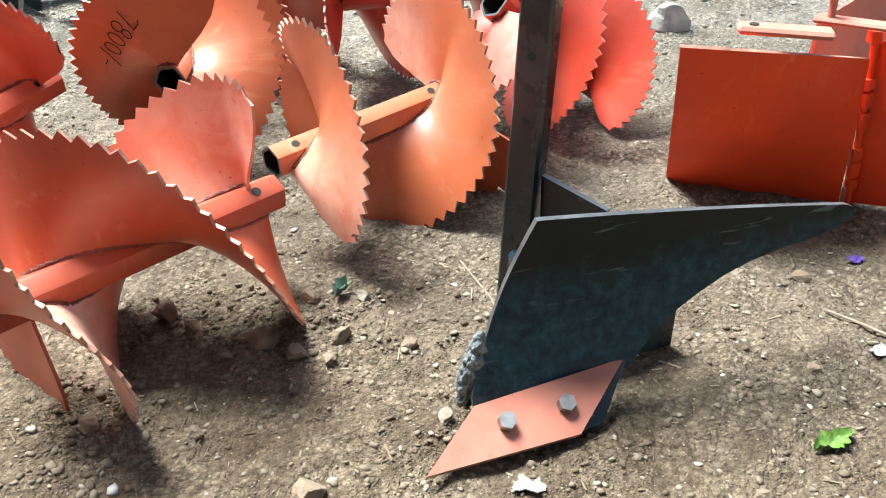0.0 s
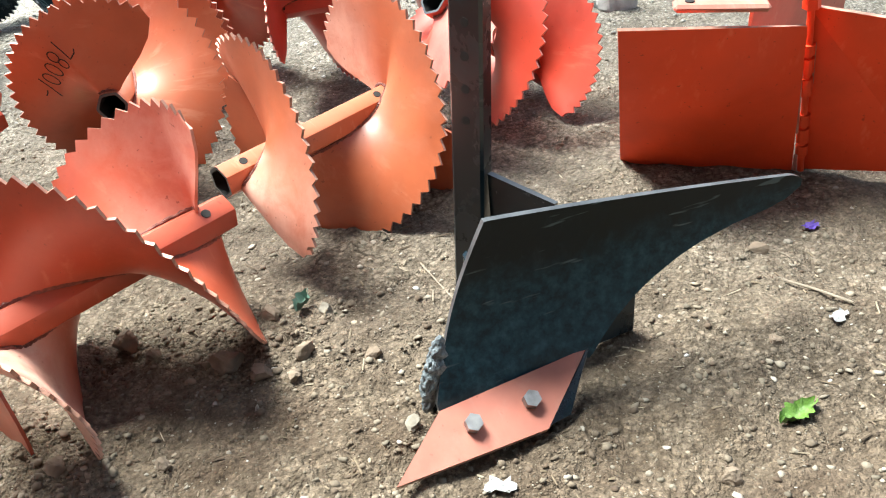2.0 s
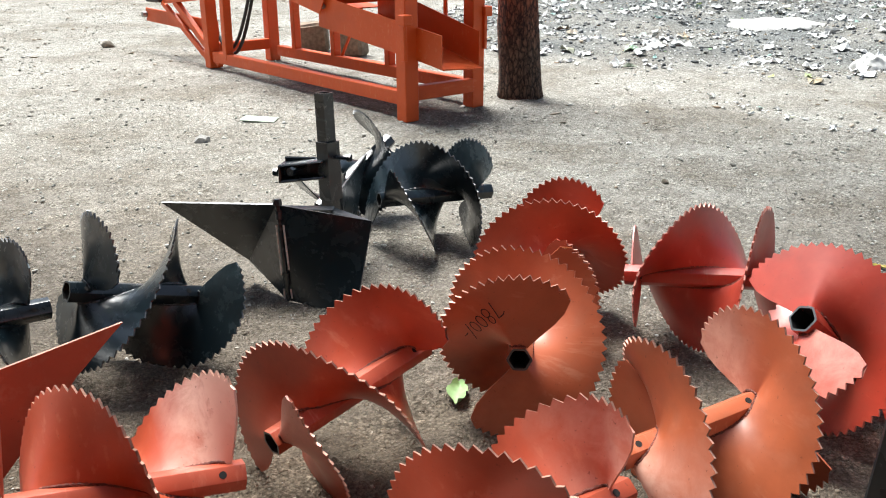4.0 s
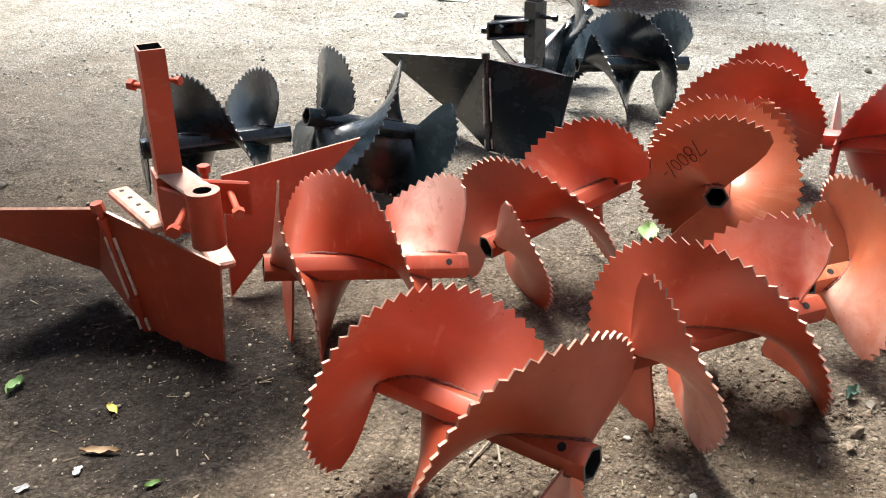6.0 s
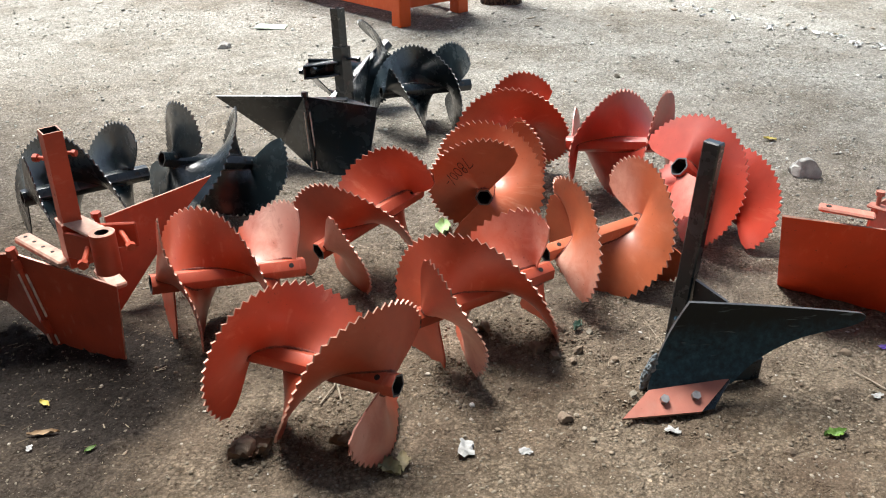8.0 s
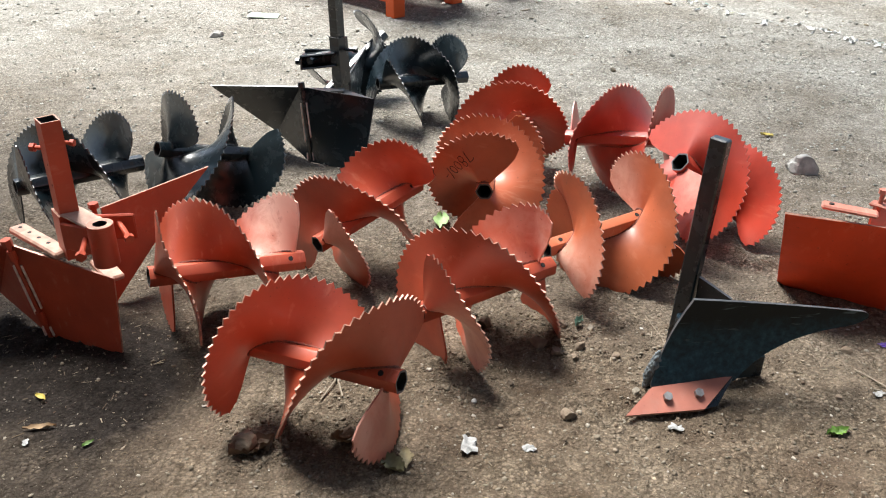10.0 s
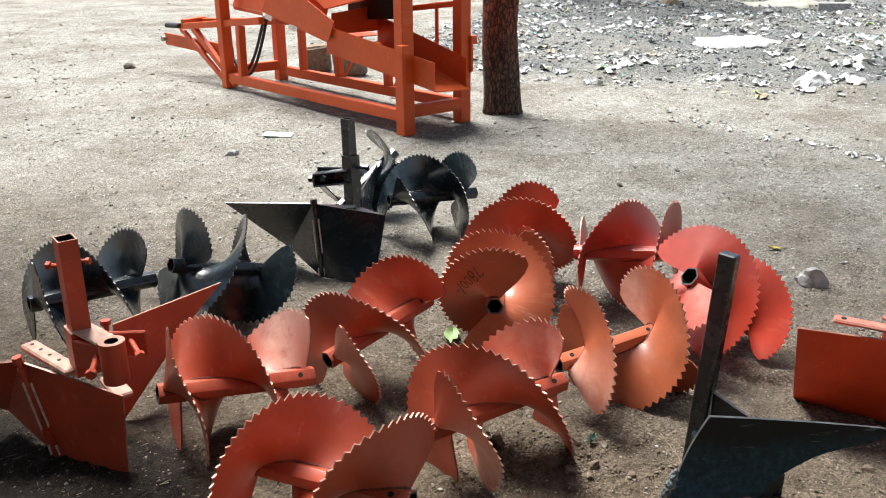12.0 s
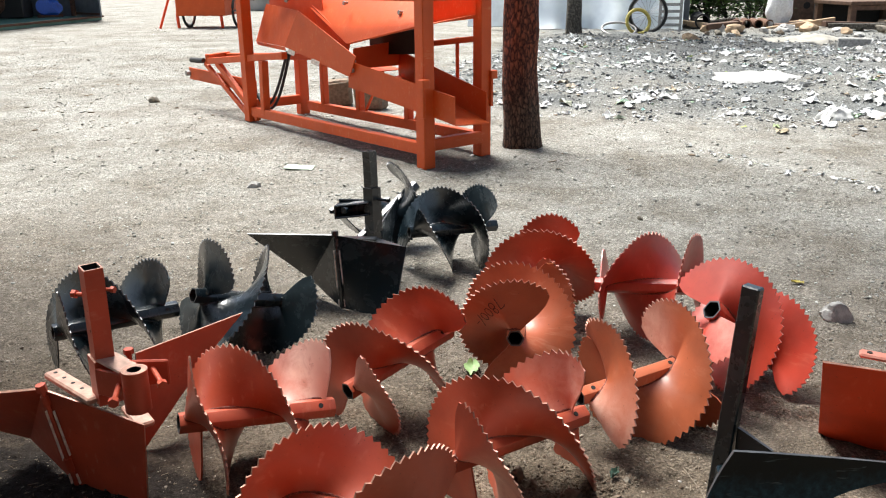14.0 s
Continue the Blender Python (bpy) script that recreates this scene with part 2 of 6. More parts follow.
def bark(name, col, base, daub):
    """Bark broken into upright plates by dark cracks: a brown foot turning to col above the height daub."""
    m, n, l, b = nodes_of(name)
    nt = m.node_tree
    c = nt.nodes.new("ShaderNodeTexCoord")
    mp = nt.nodes.new("ShaderNodeMapping")
    mp.inputs["Scale"].default_value = (1, 1, 0.42)
    l.new(c.outputs["Object"], mp.inputs["Vector"])
    v = nt.nodes.new("ShaderNodeTexNoise")
    v.inputs["Scale"].default_value, v.inputs["Detail"].default_value, v.inputs["Roughness"].default_value = 60.0, 8.0, 0.75
    l.new(mp.outputs["Vector"], v.inputs["Vector"])
    bend = nt.nodes.new("ShaderNodeMix")
    bend.data_type = "VECTOR"
    bend.inputs["Factor"].default_value = 0.035
    l.new(mp.outputs["Vector"], bend.inputs[4])
    l.new(v.outputs["Color"], bend.inputs[5])
    plates = nt.nodes.new("ShaderNodeTexVoronoi")
    plates.feature = "DISTANCE_TO_EDGE"
    plates.inputs["Scale"].default_value = 46.0
    l.new(bend.outputs[1], plates.inputs["Vector"])
    sep = nt.nodes.new("ShaderNodeSeparateXYZ")
    l.new(c.outputs["Object"], sep.inputs["Vector"])
    rise = nt.nodes.new("ShaderNodeMapRange")
    rise.inputs["From Min"].default_value, rise.inputs["From Max"].default_value = daub, daub + 0.35
    l.new(sep.outputs["Z"], rise.inputs["Value"])
    skin = mix_node(nt, rise.outputs["Result"], base, col)
    crack = ramp_node(nt, plates.outputs["Distance"], [(0.02, (0.16, 0.14, 0.13)), (0.14, (0.80, 0.80, 0.80)), (0.35, (1.1, 1.1, 1.1))])
    rough = ramp_node(nt, v.outputs["Fac"], [(0.36, (0.40, 0.38, 0.36)), (0.52, (0.95, 0.95, 0.95)), (0.66, (1.45, 1.42, 1.38))])
    l.new(times(nt, 1.0, times(nt, 1.0, skin, crack.outputs["Color"]), rough.outputs["Color"]), b.inputs["Base Color"])
    b.inputs["Roughness"].default_value = 0.9
    deep = nt.nodes.new("ShaderNodeMath")
    deep.operation = "MULTIPLY_ADD"
    l.new(crack.outputs["Color"], deep.inputs[0])
    deep.inputs[1].default_value = 0.6
    l.new(v.outputs["Fac"], deep.inputs[2])
    bump(nt, b, deep.outputs[0], 1.0, 0.02)
    return m


ORANGE = paint("orange_red_paint", (0.44, 0.070, 0.027), 0.40, 0.24, (0.54, 0.20, 0.12), 0.5, 0.5)
PEACH = paint("orange_paint", (0.47, 0.116, 0.044), 0.42, 0.32, (0.56, 0.25, 0.15), 0.55, 0.5)
RED = paint("red_paint", (0.44, 0.044, 0.022), 0.40, 0.22, (0.52, 0.15, 0.09), 0.55, 0.5)
DEEP = paint("deep_orange_red_paint", (0.44, 0.058, 0.020), 0.48, 0.18, (0.46, 0.15, 0.085), 0.25, 0.45)
SIGNAL = paint("bright_orange_red_paint", (0.84, 0.074, 0.018), 0.46, 0.10, (0.80, 0.16, 0.07), spec=0.35, mottle=0.5)
MACHINE = paint("machine_orange_paint", (0.60, 0.078, 0.006), 0.45, 0.06, (0.55, 0.20, 0.08), 0.15, 0.35, mottle=0.25)
PINK = paint("faded_red_paint", (0.43, 0.150, 0.105), 0.55, 0.6, (0.40, 0.24, 0.19))
# the bluish pale tone here is sky sheen put into the colour
BLACK = paint("black_paint", (0.004, 0.010, 0.014), 0.17, 0.38, (0.028, 0.056, 0.070), 0.4, 0.6, 0.20, bleach_sheen=(0.13, 0.18, 0.20))
BLUE_BLACK = paint("blue_black_paint", (0.003, 0.010, 0.015), 0.13, 0.40, (0.030, 0.068, 0.092), 0.0, 0.42, 0.32)


def sky_banded():
    """Black paint with a scuffed blue band, sky reflection put into the colour, and pale scratches."""
    m = paint("sky_banded_board_paint", (0.004, 0.008, 0.010), 0.24, 0.25, (0.014, 0.026, 0.032), 0.0, 0.22, 0.3)
    nt = m.node_tree
    b = next(k for k in nt.nodes if k.type == "BSDF_PRINCIPLED")
    old = b.inputs["Base Color"].links[0].from_socket
    coord = nt.nodes.new("ShaderNodeTexCoord")
    sep = nt.nodes.new("ShaderNodeSeparateXYZ")
    nt.links.new(coord.outputs["Object"], sep.inputs["Vector"])
    wave = noise_node(nt, 22.0, 6.0, 0.6)
    wave.inputs["Distortion"].default_value = 0.8
    lift = nt.nodes.new("ShaderNodeMath")
    lift.operation = "MULTIPLY_ADD"
    nt.links.new(wave.outputs["Fac"], lift.inputs[0])
    lift.inputs[1].default_value = 0.075
    nt.links.new(sep.outputs["Z"], lift.inputs[2])
    band = ramp_node(nt, lift.outputs[0], [(0.055, (0.25, 0.25, 0.25)), (0.09, (0.9, 0.9, 0.9)), (0.165, (0.75, 0.75, 0.75)), (0.200, (0, 0, 0))])
    spots = noise_node(nt, 75.0, 5.0, 0.7)
    blue = ramp_node(nt, spots.outputs["Fac"], [(0.36, (0.004, 0.018, 0.027)), (0.52, (0.011, 0.046, 0.066)), (0.70, (0.030, 0.088, 0.115))])
    c1 = mix_node(nt, band.outputs["Color"], old, blue.outputs["Color"])
    lay = nt.nodes.new("ShaderNodeMapping")
    lay.inputs["Scale"].default_value, lay.inputs["Rotation"].default_value = (0.12, 1.0, 1.0), (0.0, 0.45, 0.0)
    nt.links.new(coord.outputs["Object"], lay.inputs["Vector"])
    hair = noise_node(nt, 120.0, 2.0, 0.5)
    nt.links.new(lay.outputs["Vector"], hair.inputs["Vector"])
    line = ramp_node(nt, hair.outputs["Fac"], [(0.655, (0, 0, 0)), (0.70, (0.6, 0.6, 0.6))])
    nt.links.new(mix_node(nt, line.outputs["Color"], c1, (0.11, 0.15, 0.16)), b.inputs["Base Color"])
    return m


BOARD = sky_banded()
EDGE = plain("scraped_edge", (0.40, 0.21, 0.15), 0.45, 0.3, 60.0, 0.45)
RED_EDGE = plain("red_scraped_edge", (0.46, 0.18, 0.14), 0.42, 0.3, 60.0, 0.4)
BLACK_EDGE = plain("worn_black_edge", (0.10, 0.105, 0.11), 0.35, 0.4)
# near-black stands in for the shade inside bores, holes and gaps
INSIDE = plain("hole_shade", (0.012, 0.011, 0.010), 0.8)
STEEL = plain("dull_steel", (0.33, 0.32, 0.31), 0.42, 0.8, 60.0)
BARE = plain("bare_worn_steel", (0.72, 0.61, 0.54), 0.5, 0.1, 80.0, 0.35)
WELD_RED = plain("burnt_red_weld", (0.20, 0.055, 0.035), 0.5, 0.0, 150.0, 0.6, 0.7)
GREASE = plain("pale_filler", (0.16, 0.19, 0.205), 0.45, 0.0, 120.0, 0.5, 0.8)
# light on the flat tops of bars, put into a pale colour
TOP_LIT = plain("top_lit_pale_paint", (0.46, 0.27, 0.20), 0.6, 0.0, 40.0, 0.35)
INK = plain("black_marker", (0.015, 0.010, 0.010), 0.6)
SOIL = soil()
GRAVEL = island("gravel_tones", [(0.0, (0.14, 0.115, 0.082)), (0.4, (0.23, 0.192, 0.140)), (0.9, (0.33, 0.285, 0.222)), (1.0, (0.44, 0.40, 0.33))])
CRUMB = island("soil_crumb_tones", [(0.0, (0.110, 0.075, 0.050)), (0.6, (0.180, 0.140, 0.098)), (1.0, (0.27, 0.225, 0.165))], 0.95)
FAR_GRAVEL = island("far_gravel_tones", [(0.0, (0.20, 0.195, 0.17)), (0.35, (0.35, 0.345, 0.31)), (0.8, (0.52, 0.515, 0.47)), (1.0, (0.74, 0.74, 0.70))])
CHIPS = island("dry_chip_tones", [(0.0, (0.16, 0.11, 0.07)), (0.5, (0.36, 0.29, 0.21)), (0.9, (0.52, 0.47, 0.40)), (1.0, (0.70, 0.68, 0.64))])
STRAW = island("straw_tones", [(0.0, (0.13, 0.09, 0.06)), (0.6, (0.26, 0.20, 0.13)), (1.0, (0.48, 0.41, 0.30))])
PAPER = island("paper_tones", [(0.0, (0.40, 0.40, 0.39)), (0.3, (0.66, 0.67, 0.66)), (0.84, (0.86, 0.87, 0.86)), (0.92, (0.42, 0.31, 0.18)), (0.97, (0.36, 0.58, 0.55)), (1.0, (0.45, 0.50, 0.16))])
CLODS = island("ash_tones", [(0.0, (0.06, 0.064, 0.068)), (0.6, (0.17, 0.184, 0.19)), (0.88, (0.42, 0.425, 0.42)), (1.0, (0.75, 0.75, 0.74))])
STONE = plain("grey_stone", (0.36, 0.35, 0.33), 0.9, 0.0, 30.0, 0.4, 0.8)
CLOD = plain("brown_clod", (0.21, 0.16, 0.115), 0.95, 0.0, 40.0, 0.35, 0.8)
PALE_STONE = plain("pale_brown_stone", (0.21, 0.185, 0.145), 0.9, 0.0, 30.0, 0.4, 0.8)
TWIG = plain("grey_twig", (0.24, 0.20, 0.15), 0.9, 0.0, 30.0, 0.3)
WILTED = plain("wilted_leaf", (0.055, 0.085, 0.026), 0.6, 0.0, 30.0, 0.5, 0.5)
TORN_LEAF = plain("bright_green_leaf", (0.085, 0.165, 0.024), 0.5, 0.0, 60.0, 0.35, 0.6)
PALE_LEAF = plain("pale_green_leaf", (0.28, 0.42, 0.19), 0.5, 0.0, 30.0, 0.25)
YELLOW = plain("yellow_leaf", (0.45, 0.37, 0.08), 0.6, 0.0, 30.0, 0.3)
DRY = plain("dry_leaf", (0.30, 0.20, 0.11), 0.8, 0.0, 30.0, 0.4)
WHITE = plain("white_paper", (0.33, 0.33, 0.32), 0.8, 0.0, 60.0, 0.35)
RUBBER = plain("black_rubber", (0.02, 0.02, 0.02), 0.7)
RUST = plain("rusty_steel", (0.13, 0.065, 0.04), 0.75, 0.3, 20.0, 0.5, 0.5)
DARK_WOOD = plain("dark_wood", (0.10, 0.055, 0.035), 0.7, 0.0, 14.0, 0.4, 0.4)
SILVER = plain("silver_sheet", (0.84, 0.91, 0.94), 0.38, 0.55, 3.0, 0.12, 0.3)
TEAL = plain("green_floor_paint", (0.14, 0.30, 0.25), 0.6, 0.0, 4.0, 0.3)
SHEET = plain("grey_sheet_metal", (0.20, 0.22, 0.24), 0.5, 0.4, 4.0, 0.3)
BLUE = plain("blue_enamel", (0.03, 0.12, 0.55), 0.4)
RED_BARK = bark("red_daubed_bark", (0.40, 0.105, 0.050), (0.20, 0.110, 0.070), 0.25)
GREY_BARK = bark("grey_bark", (0.24, 0.22, 0.19), (0.20, 0.18, 0.15), 0.3)
TAN = plain("plain_tan", (0.42, 0.30, 0.19), 0.9, 0.0, 12.0, 0.25, 0.4)
FOLIAGE = island("foliage_tones", [(0.0, (0.07, 0.16, 0.03)), (0.6, (0.15, 0.32, 0.06)), (1.0, (0.26, 0.46, 0.10))], 0.6)


# ---- builders ----
def mesh_from(name, verts, faces, mat, smooth=False):
    me = bpy.data.meshes.new(name)
    me.from_pydata([tuple(v) for v in verts], [], [tuple(int(i) for i in f) for f in faces])
    for mm in (mat if isinstance(mat, (list, tuple)) else [mat]):
        me.materials.append(mm)
    if smooth:
        me.shade_smooth()
    return me


def part(name, data, mat, parent, label="", smooth=False):
    """One mesh object under a thing; data is a bmesh or a mesh."""
    if isinstance(data, bmesh.types.BMesh):
        me = bpy.data.meshes.new(name)
        data.normal_update()
        data.to_mesh(me)
        data.free()
        for mm in (mat if isinstance(mat, (list, tuple)) else [mat]):
            me.materials.append(mm)
        if smooth:
            me.shade_smooth()
    else:
        me = data
    ob = new(name, me)
    ob.parent = parent
    if label:
        tagged(ob, label)
    return ob


def thing(name, m, label, category, group=""):
    ob = new(name)
    ob.matrix_world = m
    return tagged(ob, label, category, group)


def box(sx, sy, sz, m=None, bevel=0.003, into=None):
    bm = into or bmesh.new()
    made = bmesh.ops.create_cube(bm, size=1.0)["verts"]
    bmesh.ops.scale(bm, vec=(sx, sy, sz), verts=made)
    if bevel:
        edges = list({e for v in made for e in v.link_edges})
        res = bmesh.ops.bevel(bm, geom=edges, offset=min(bevel, min(sx, sy, sz) * 0.4), segments=1, affect="EDGES")
        made = list({v for f in res["faces"] for v in f.verts} | {v for v in made if v.is_valid})
    if m is not None:
        bmesh.ops.transform(bm, matrix=m, verts=made)
    return bm


def rod(a, b, r, seg=12, into=None, r2=None, caps=True):
    bm = into or bmesh.new()
    a, b = Vector(a), Vector(b)
    d = b - a
    made = bmesh.ops.create_cone(bm, cap_ends=caps, segments=seg, radius1=r, radius2=r if r2 is None else r2, depth=d.length)["verts"]
    q = d.to_track_quat("Z", "Y").to_matrix().to_4x4()
    bmesh.ops.transform(bm, matrix=Matrix.Translation((a + b) / 2) @ q, verts=made)
    return bm


def beam(a, b, w, h, up=(0, 0, 1), bevel=0.004, into=None):
    """A square bar from a to b, w wide and h high."""
    a, b, up = Vector(a), Vector(b), Vector(up)
    x = (b - a).normalized()
    y = up.cross(x).normalized()
    z = x.cross(y)
    m = Matrix((x, y, z)).transposed().to_4x4()
    m.translation = (a + b) / 2
    return box((b - a).length, w, h, m, bevel, into)


def pipe(points, r, seg=8, closed=False, into=None):
    """A round bar swept along points."""
    bm = into or bmesh.new()
    pts = [Vector(p) for p in points]
    rings = []
    n = len(pts)
    for i, p in enumerate(pts):
        d = (pts[(i + 1) % n] - pts[i - 1]) if closed else (pts[min(i + 1, n - 1)] - pts[max(i - 1, 0)])
        q = d.to_track_quat("Z", "Y")
        rings.append([bm.verts.new(p + q @ Vector((r * math.cos(k * 2 * math.pi / seg), r * math.sin(k * 2 * math.pi / seg), 0))) for k in range(seg)])
    for i in range(n if closed else n - 1):
        ra, rb = rings[i], rings[(i + 1) % n]
        for k in range(seg):
            bm.faces.new((ra[k], ra[(k + 1) % seg], rb[(k + 1) % seg], rb[k]))
    if not closed:
        bm.faces.new(rings[0][::-1])
        bm.faces.new(rings[-1])
    return bm


def hollow(n, r_out, r_in, x0, x1, turn=0.0, corner=0.0):
    """A hollow prism along X with n sides: outer wall, bore and end rings; corner: degrees by which its edges are rounded. Slot 0 outside, 1 bore, 2 end rings."""
    v, f, mi = [], [], []
    if corner:
        angles = [turn + 2 * math.pi * k / n + radians(d) for k in range(n) for d in (-corner, 0.0, corner)]
        flat = lambda a: math.cos(math.pi / n) / math.cos((a - turn + math.pi / n * 2) % (2 * math.pi / n) - math.pi / n)
        outline = [(a, min(flat(a), 0.965)) for a in angles]
        n *= 3
    else:
        outline = [(turn + 2 * math.pi * k / n, 1.0) for k in range(n)]
    for x in (x0, x1):
        for r in (r_out, r_in):
            v += [(x, r * q * math.cos(a), r * q * math.sin(a)) for a, q in outline]
    o0, i0, o1, i1 = 0, n, 2 * n, 3 * n
    for k in range(n):
        j = (k + 1) % n
        f += [(o0 + k, o0 + j, o1 + j, o1 + k), (i0 + j, i0 + k, i1 + k, i1 + j), (o0 + j, o0 + k, i0 + k, i0 + j), (o1 + k, o1 + j, i1 + j, i1 + k)]
        mi += [0, 1, 2, 2]
    return v, f, mi


def sheet(corner, nu, nv, thick, edge_slot=1):
    """A steel sheet: corner(u, v) gives its middle surface; returns verts, faces and slots."""
    P = np.array([[corner(u / nu, w / nv) for w in range(nv + 1)] for u in range(nu + 1)], float)
    du, dv = np.gradient(P, axis=0), np.gradient(P, axis=1)
    nrm = np.cross(du, dv)
    nrm /= np.linalg.norm(nrm, axis=2, keepdims=True) + 1e-12
    v = np.concatenate([(P + nrm * thick / 2).reshape(-1, 3), (P - nrm * thick / 2).reshape(-1, 3)])
    N, w = (nu + 1) * (nv + 1), nv + 1
    f, mi = [], []
    for i in range(nu):
        for j in range(nv):
            a, b, c, d = i * w + j, (i + 1) * w + j, (i + 1) * w + j + 1, i * w + j + 1
            f += [(a, b, c, d), (N + d, N + c, N + b, N + a)]
            mi += [0, 0]
    rim = [i * w for i in range(nu + 1)] + [nu * w + j for j in range(1, w)] + [i * w + nv for i in range(nu - 1, -1, -1)] + [j for j in range(nv - 1, 0, -1)]
    for a, b in zip(rim, rim[1:] + rim[:1]):
        f.append((b, a, N + a, N + b))
        mi.append(edge_slot)
    return v, f, mi


def slotted(name, v, f, mi, mats, smooth=True, angle=35):
    me = mesh_from(name, v, f, mats)
    me.polygons.foreach_set("material_index", mi)
    if smooth:
        me.shade_smooth()
        me.set_sharp_from_angle(angle=radians(angle))
    return me


def hex_bolt(parent, at, axis, size=0.019, length=0.03, mat=None, name="bolt"):
    bm = rod(Vector(at), Vector(at) + Vector(axis).normalized() * size * 0.6, size * 0.577, 6)
    rod(Vector(at) - Vector(axis).normalized() * length, Vector(at), size * 0.3, 10, bm)
    return part(name, bm, mat or STEEL, parent)


# ---- ground ----
TABLE = np.random.RandomState(5).rand(256, 256)


def lattice(x, y):
    """Smooth value noise, -1 to 1."""
    xi, yi = np.floor(x).astype(int), np.floor(y).astype(int)
    fx, fy = x - xi, y - yi
    fx, fy = fx * fx * (3 - 2 * fx), fy * fy * (3 - 2 * fy)
    t = lambda a, b: TABLE[a % 256, b % 256]
    return 2 * ((t(xi, yi) * (1 - fx) + t(xi + 1, yi) * fx) * (1 - fy) + (t(xi, yi + 1) * (1 - fx) + t(xi + 1, yi + 1) * fx) * fy) - 1


def heap(x, y):
    """How far a place lies on the ash and rubbish heap, 0 to 1."""
    edge = 5.2 + 0.30 * np.abs(x - 0.3) * (x < 0.3) + 0.12 * np.maximum(0, x - 0.3) + 0.25 * lattice(x * 1.3, y * 1.3 + 7)
    a = np.clip((y - edge) / 0.9, 0, 1) * np.clip((17.0 - y) / 1.5, 0, 1) * np.clip((x + 3.0) / 1.0, 0, 1)
    return a * a * (3 - 2 * a)


# soil pushed up where blades stand in it: x, y, height, width
TURNED = ((-0.40, 0.715, 0.016, 0.045), (-0.44, 0.695, 0.012, 0.04), (-0.17, 0.845, 0.012, 0.06), (-0.70, 0.345, 0.014, 0.04), (-0.49, 0.415, 0.010, 0.04), (-0.30, 0.70, 0.010, 0.05), (0.015, 0.67, 0.010, 0.05), (-0.93, 0.56, 0.008, 0.05), (0.20, 0.55, 0.006, 0.10), (-0.12, 0.68, 0.008, 0.10))


def ground_z(x, y):
    x, y = np.asarray(x, float), np.asarray(y, float)
    near = np.clip((7.0 - np.hypot(x + 0.4, y - 1.2)) / 5.0, 0.0, 1.0)
    close = np.clip((1.7 - np.hypot((x + 0.3) / 1.2, y - 0.8)) / 0.6, 0.0, 1.0)
    z = 0.006 * lattice(x * 3.1, y * 3.1) + 0.0045 * lattice(x * 9 + 3, y * 9) + near * (0.0045 * lattice(x * 27, y * 27 + 9) + 0.0060 * np.maximum(0, lattice(x * 52 + 5, y * 52)) ** 1.5)
    loose = np.clip(0.25 + 0.9 * lattice(x * 5 + 11, y * 5), 0.1, 1.0)
    z = z + close * loose * (0.0042 * np.abs(lattice(x * 38 + 2, y * 38 + 8)) + 0.0048 * np.maximum(0, lattice(x * 75, y * 75 + 3)) + 0.0030 * lattice(x * 120 + 7, y * 120))
    for cx, cy, high, wide in TURNED:
        z = z + high * np.exp(-((x - cx) ** 2 + (y - cy) ** 2) / wide ** 2) * (0.75 + 0.6 * lattice(x * 34, y * 34 + 5))
    h = heap(x, y)
    mound = 0.09 * np.exp(-((x - 1.35) / 0.45) ** 2 - ((y - 7.3) / 0.5) ** 2) + 0.07 * np.exp(-((x - 1.1) / 0.9) ** 2 - ((y - 9.0) / 0.9) ** 2) + 0.04 * np.exp(-((x + 0.6) / 1.2) ** 2 - ((y - 8.4) / 0.9) ** 2) + 0.06 * np.exp(-((x - 2.8) / 1.2) ** 2 - ((y - 8.0) / 1.0) ** 2)
    z = z + h * (mound + 0.03 + 0.035 * lattice(x * 2.2, y * 2.2) + 0.025 * lattice(x * 6, y * 6 + 4) + 0.012 * lattice(x * 15, y * 15))
    row = np.exp(-((y - (4.66 - 0.85 * (x - 0.1) + 0.10 * lattice(x * 2.3, y * 0 + 1.5))) / 0.10) ** 2) * np.clip((x + 0.2) / 0.6, 0, 1)
    return z - 0.004 + 0.018 * row * (0.5 + 0.5 * lattice(x * 8, y * 8))


def spread(lo, hi, step, end_lo, end_hi, grow):
    mid = list(np.arange(lo, hi + 1e-6, step))
    s, up = step, []
    v = hi
    while v < end_hi:
        s *= grow
        v += s
        up.append(v)
    s, dn, v = step, [], lo
    while v > end_lo:
        s *= grow
        v -= s
        dn.append(v)
    return np.array(dn[::-1] + mid + up)


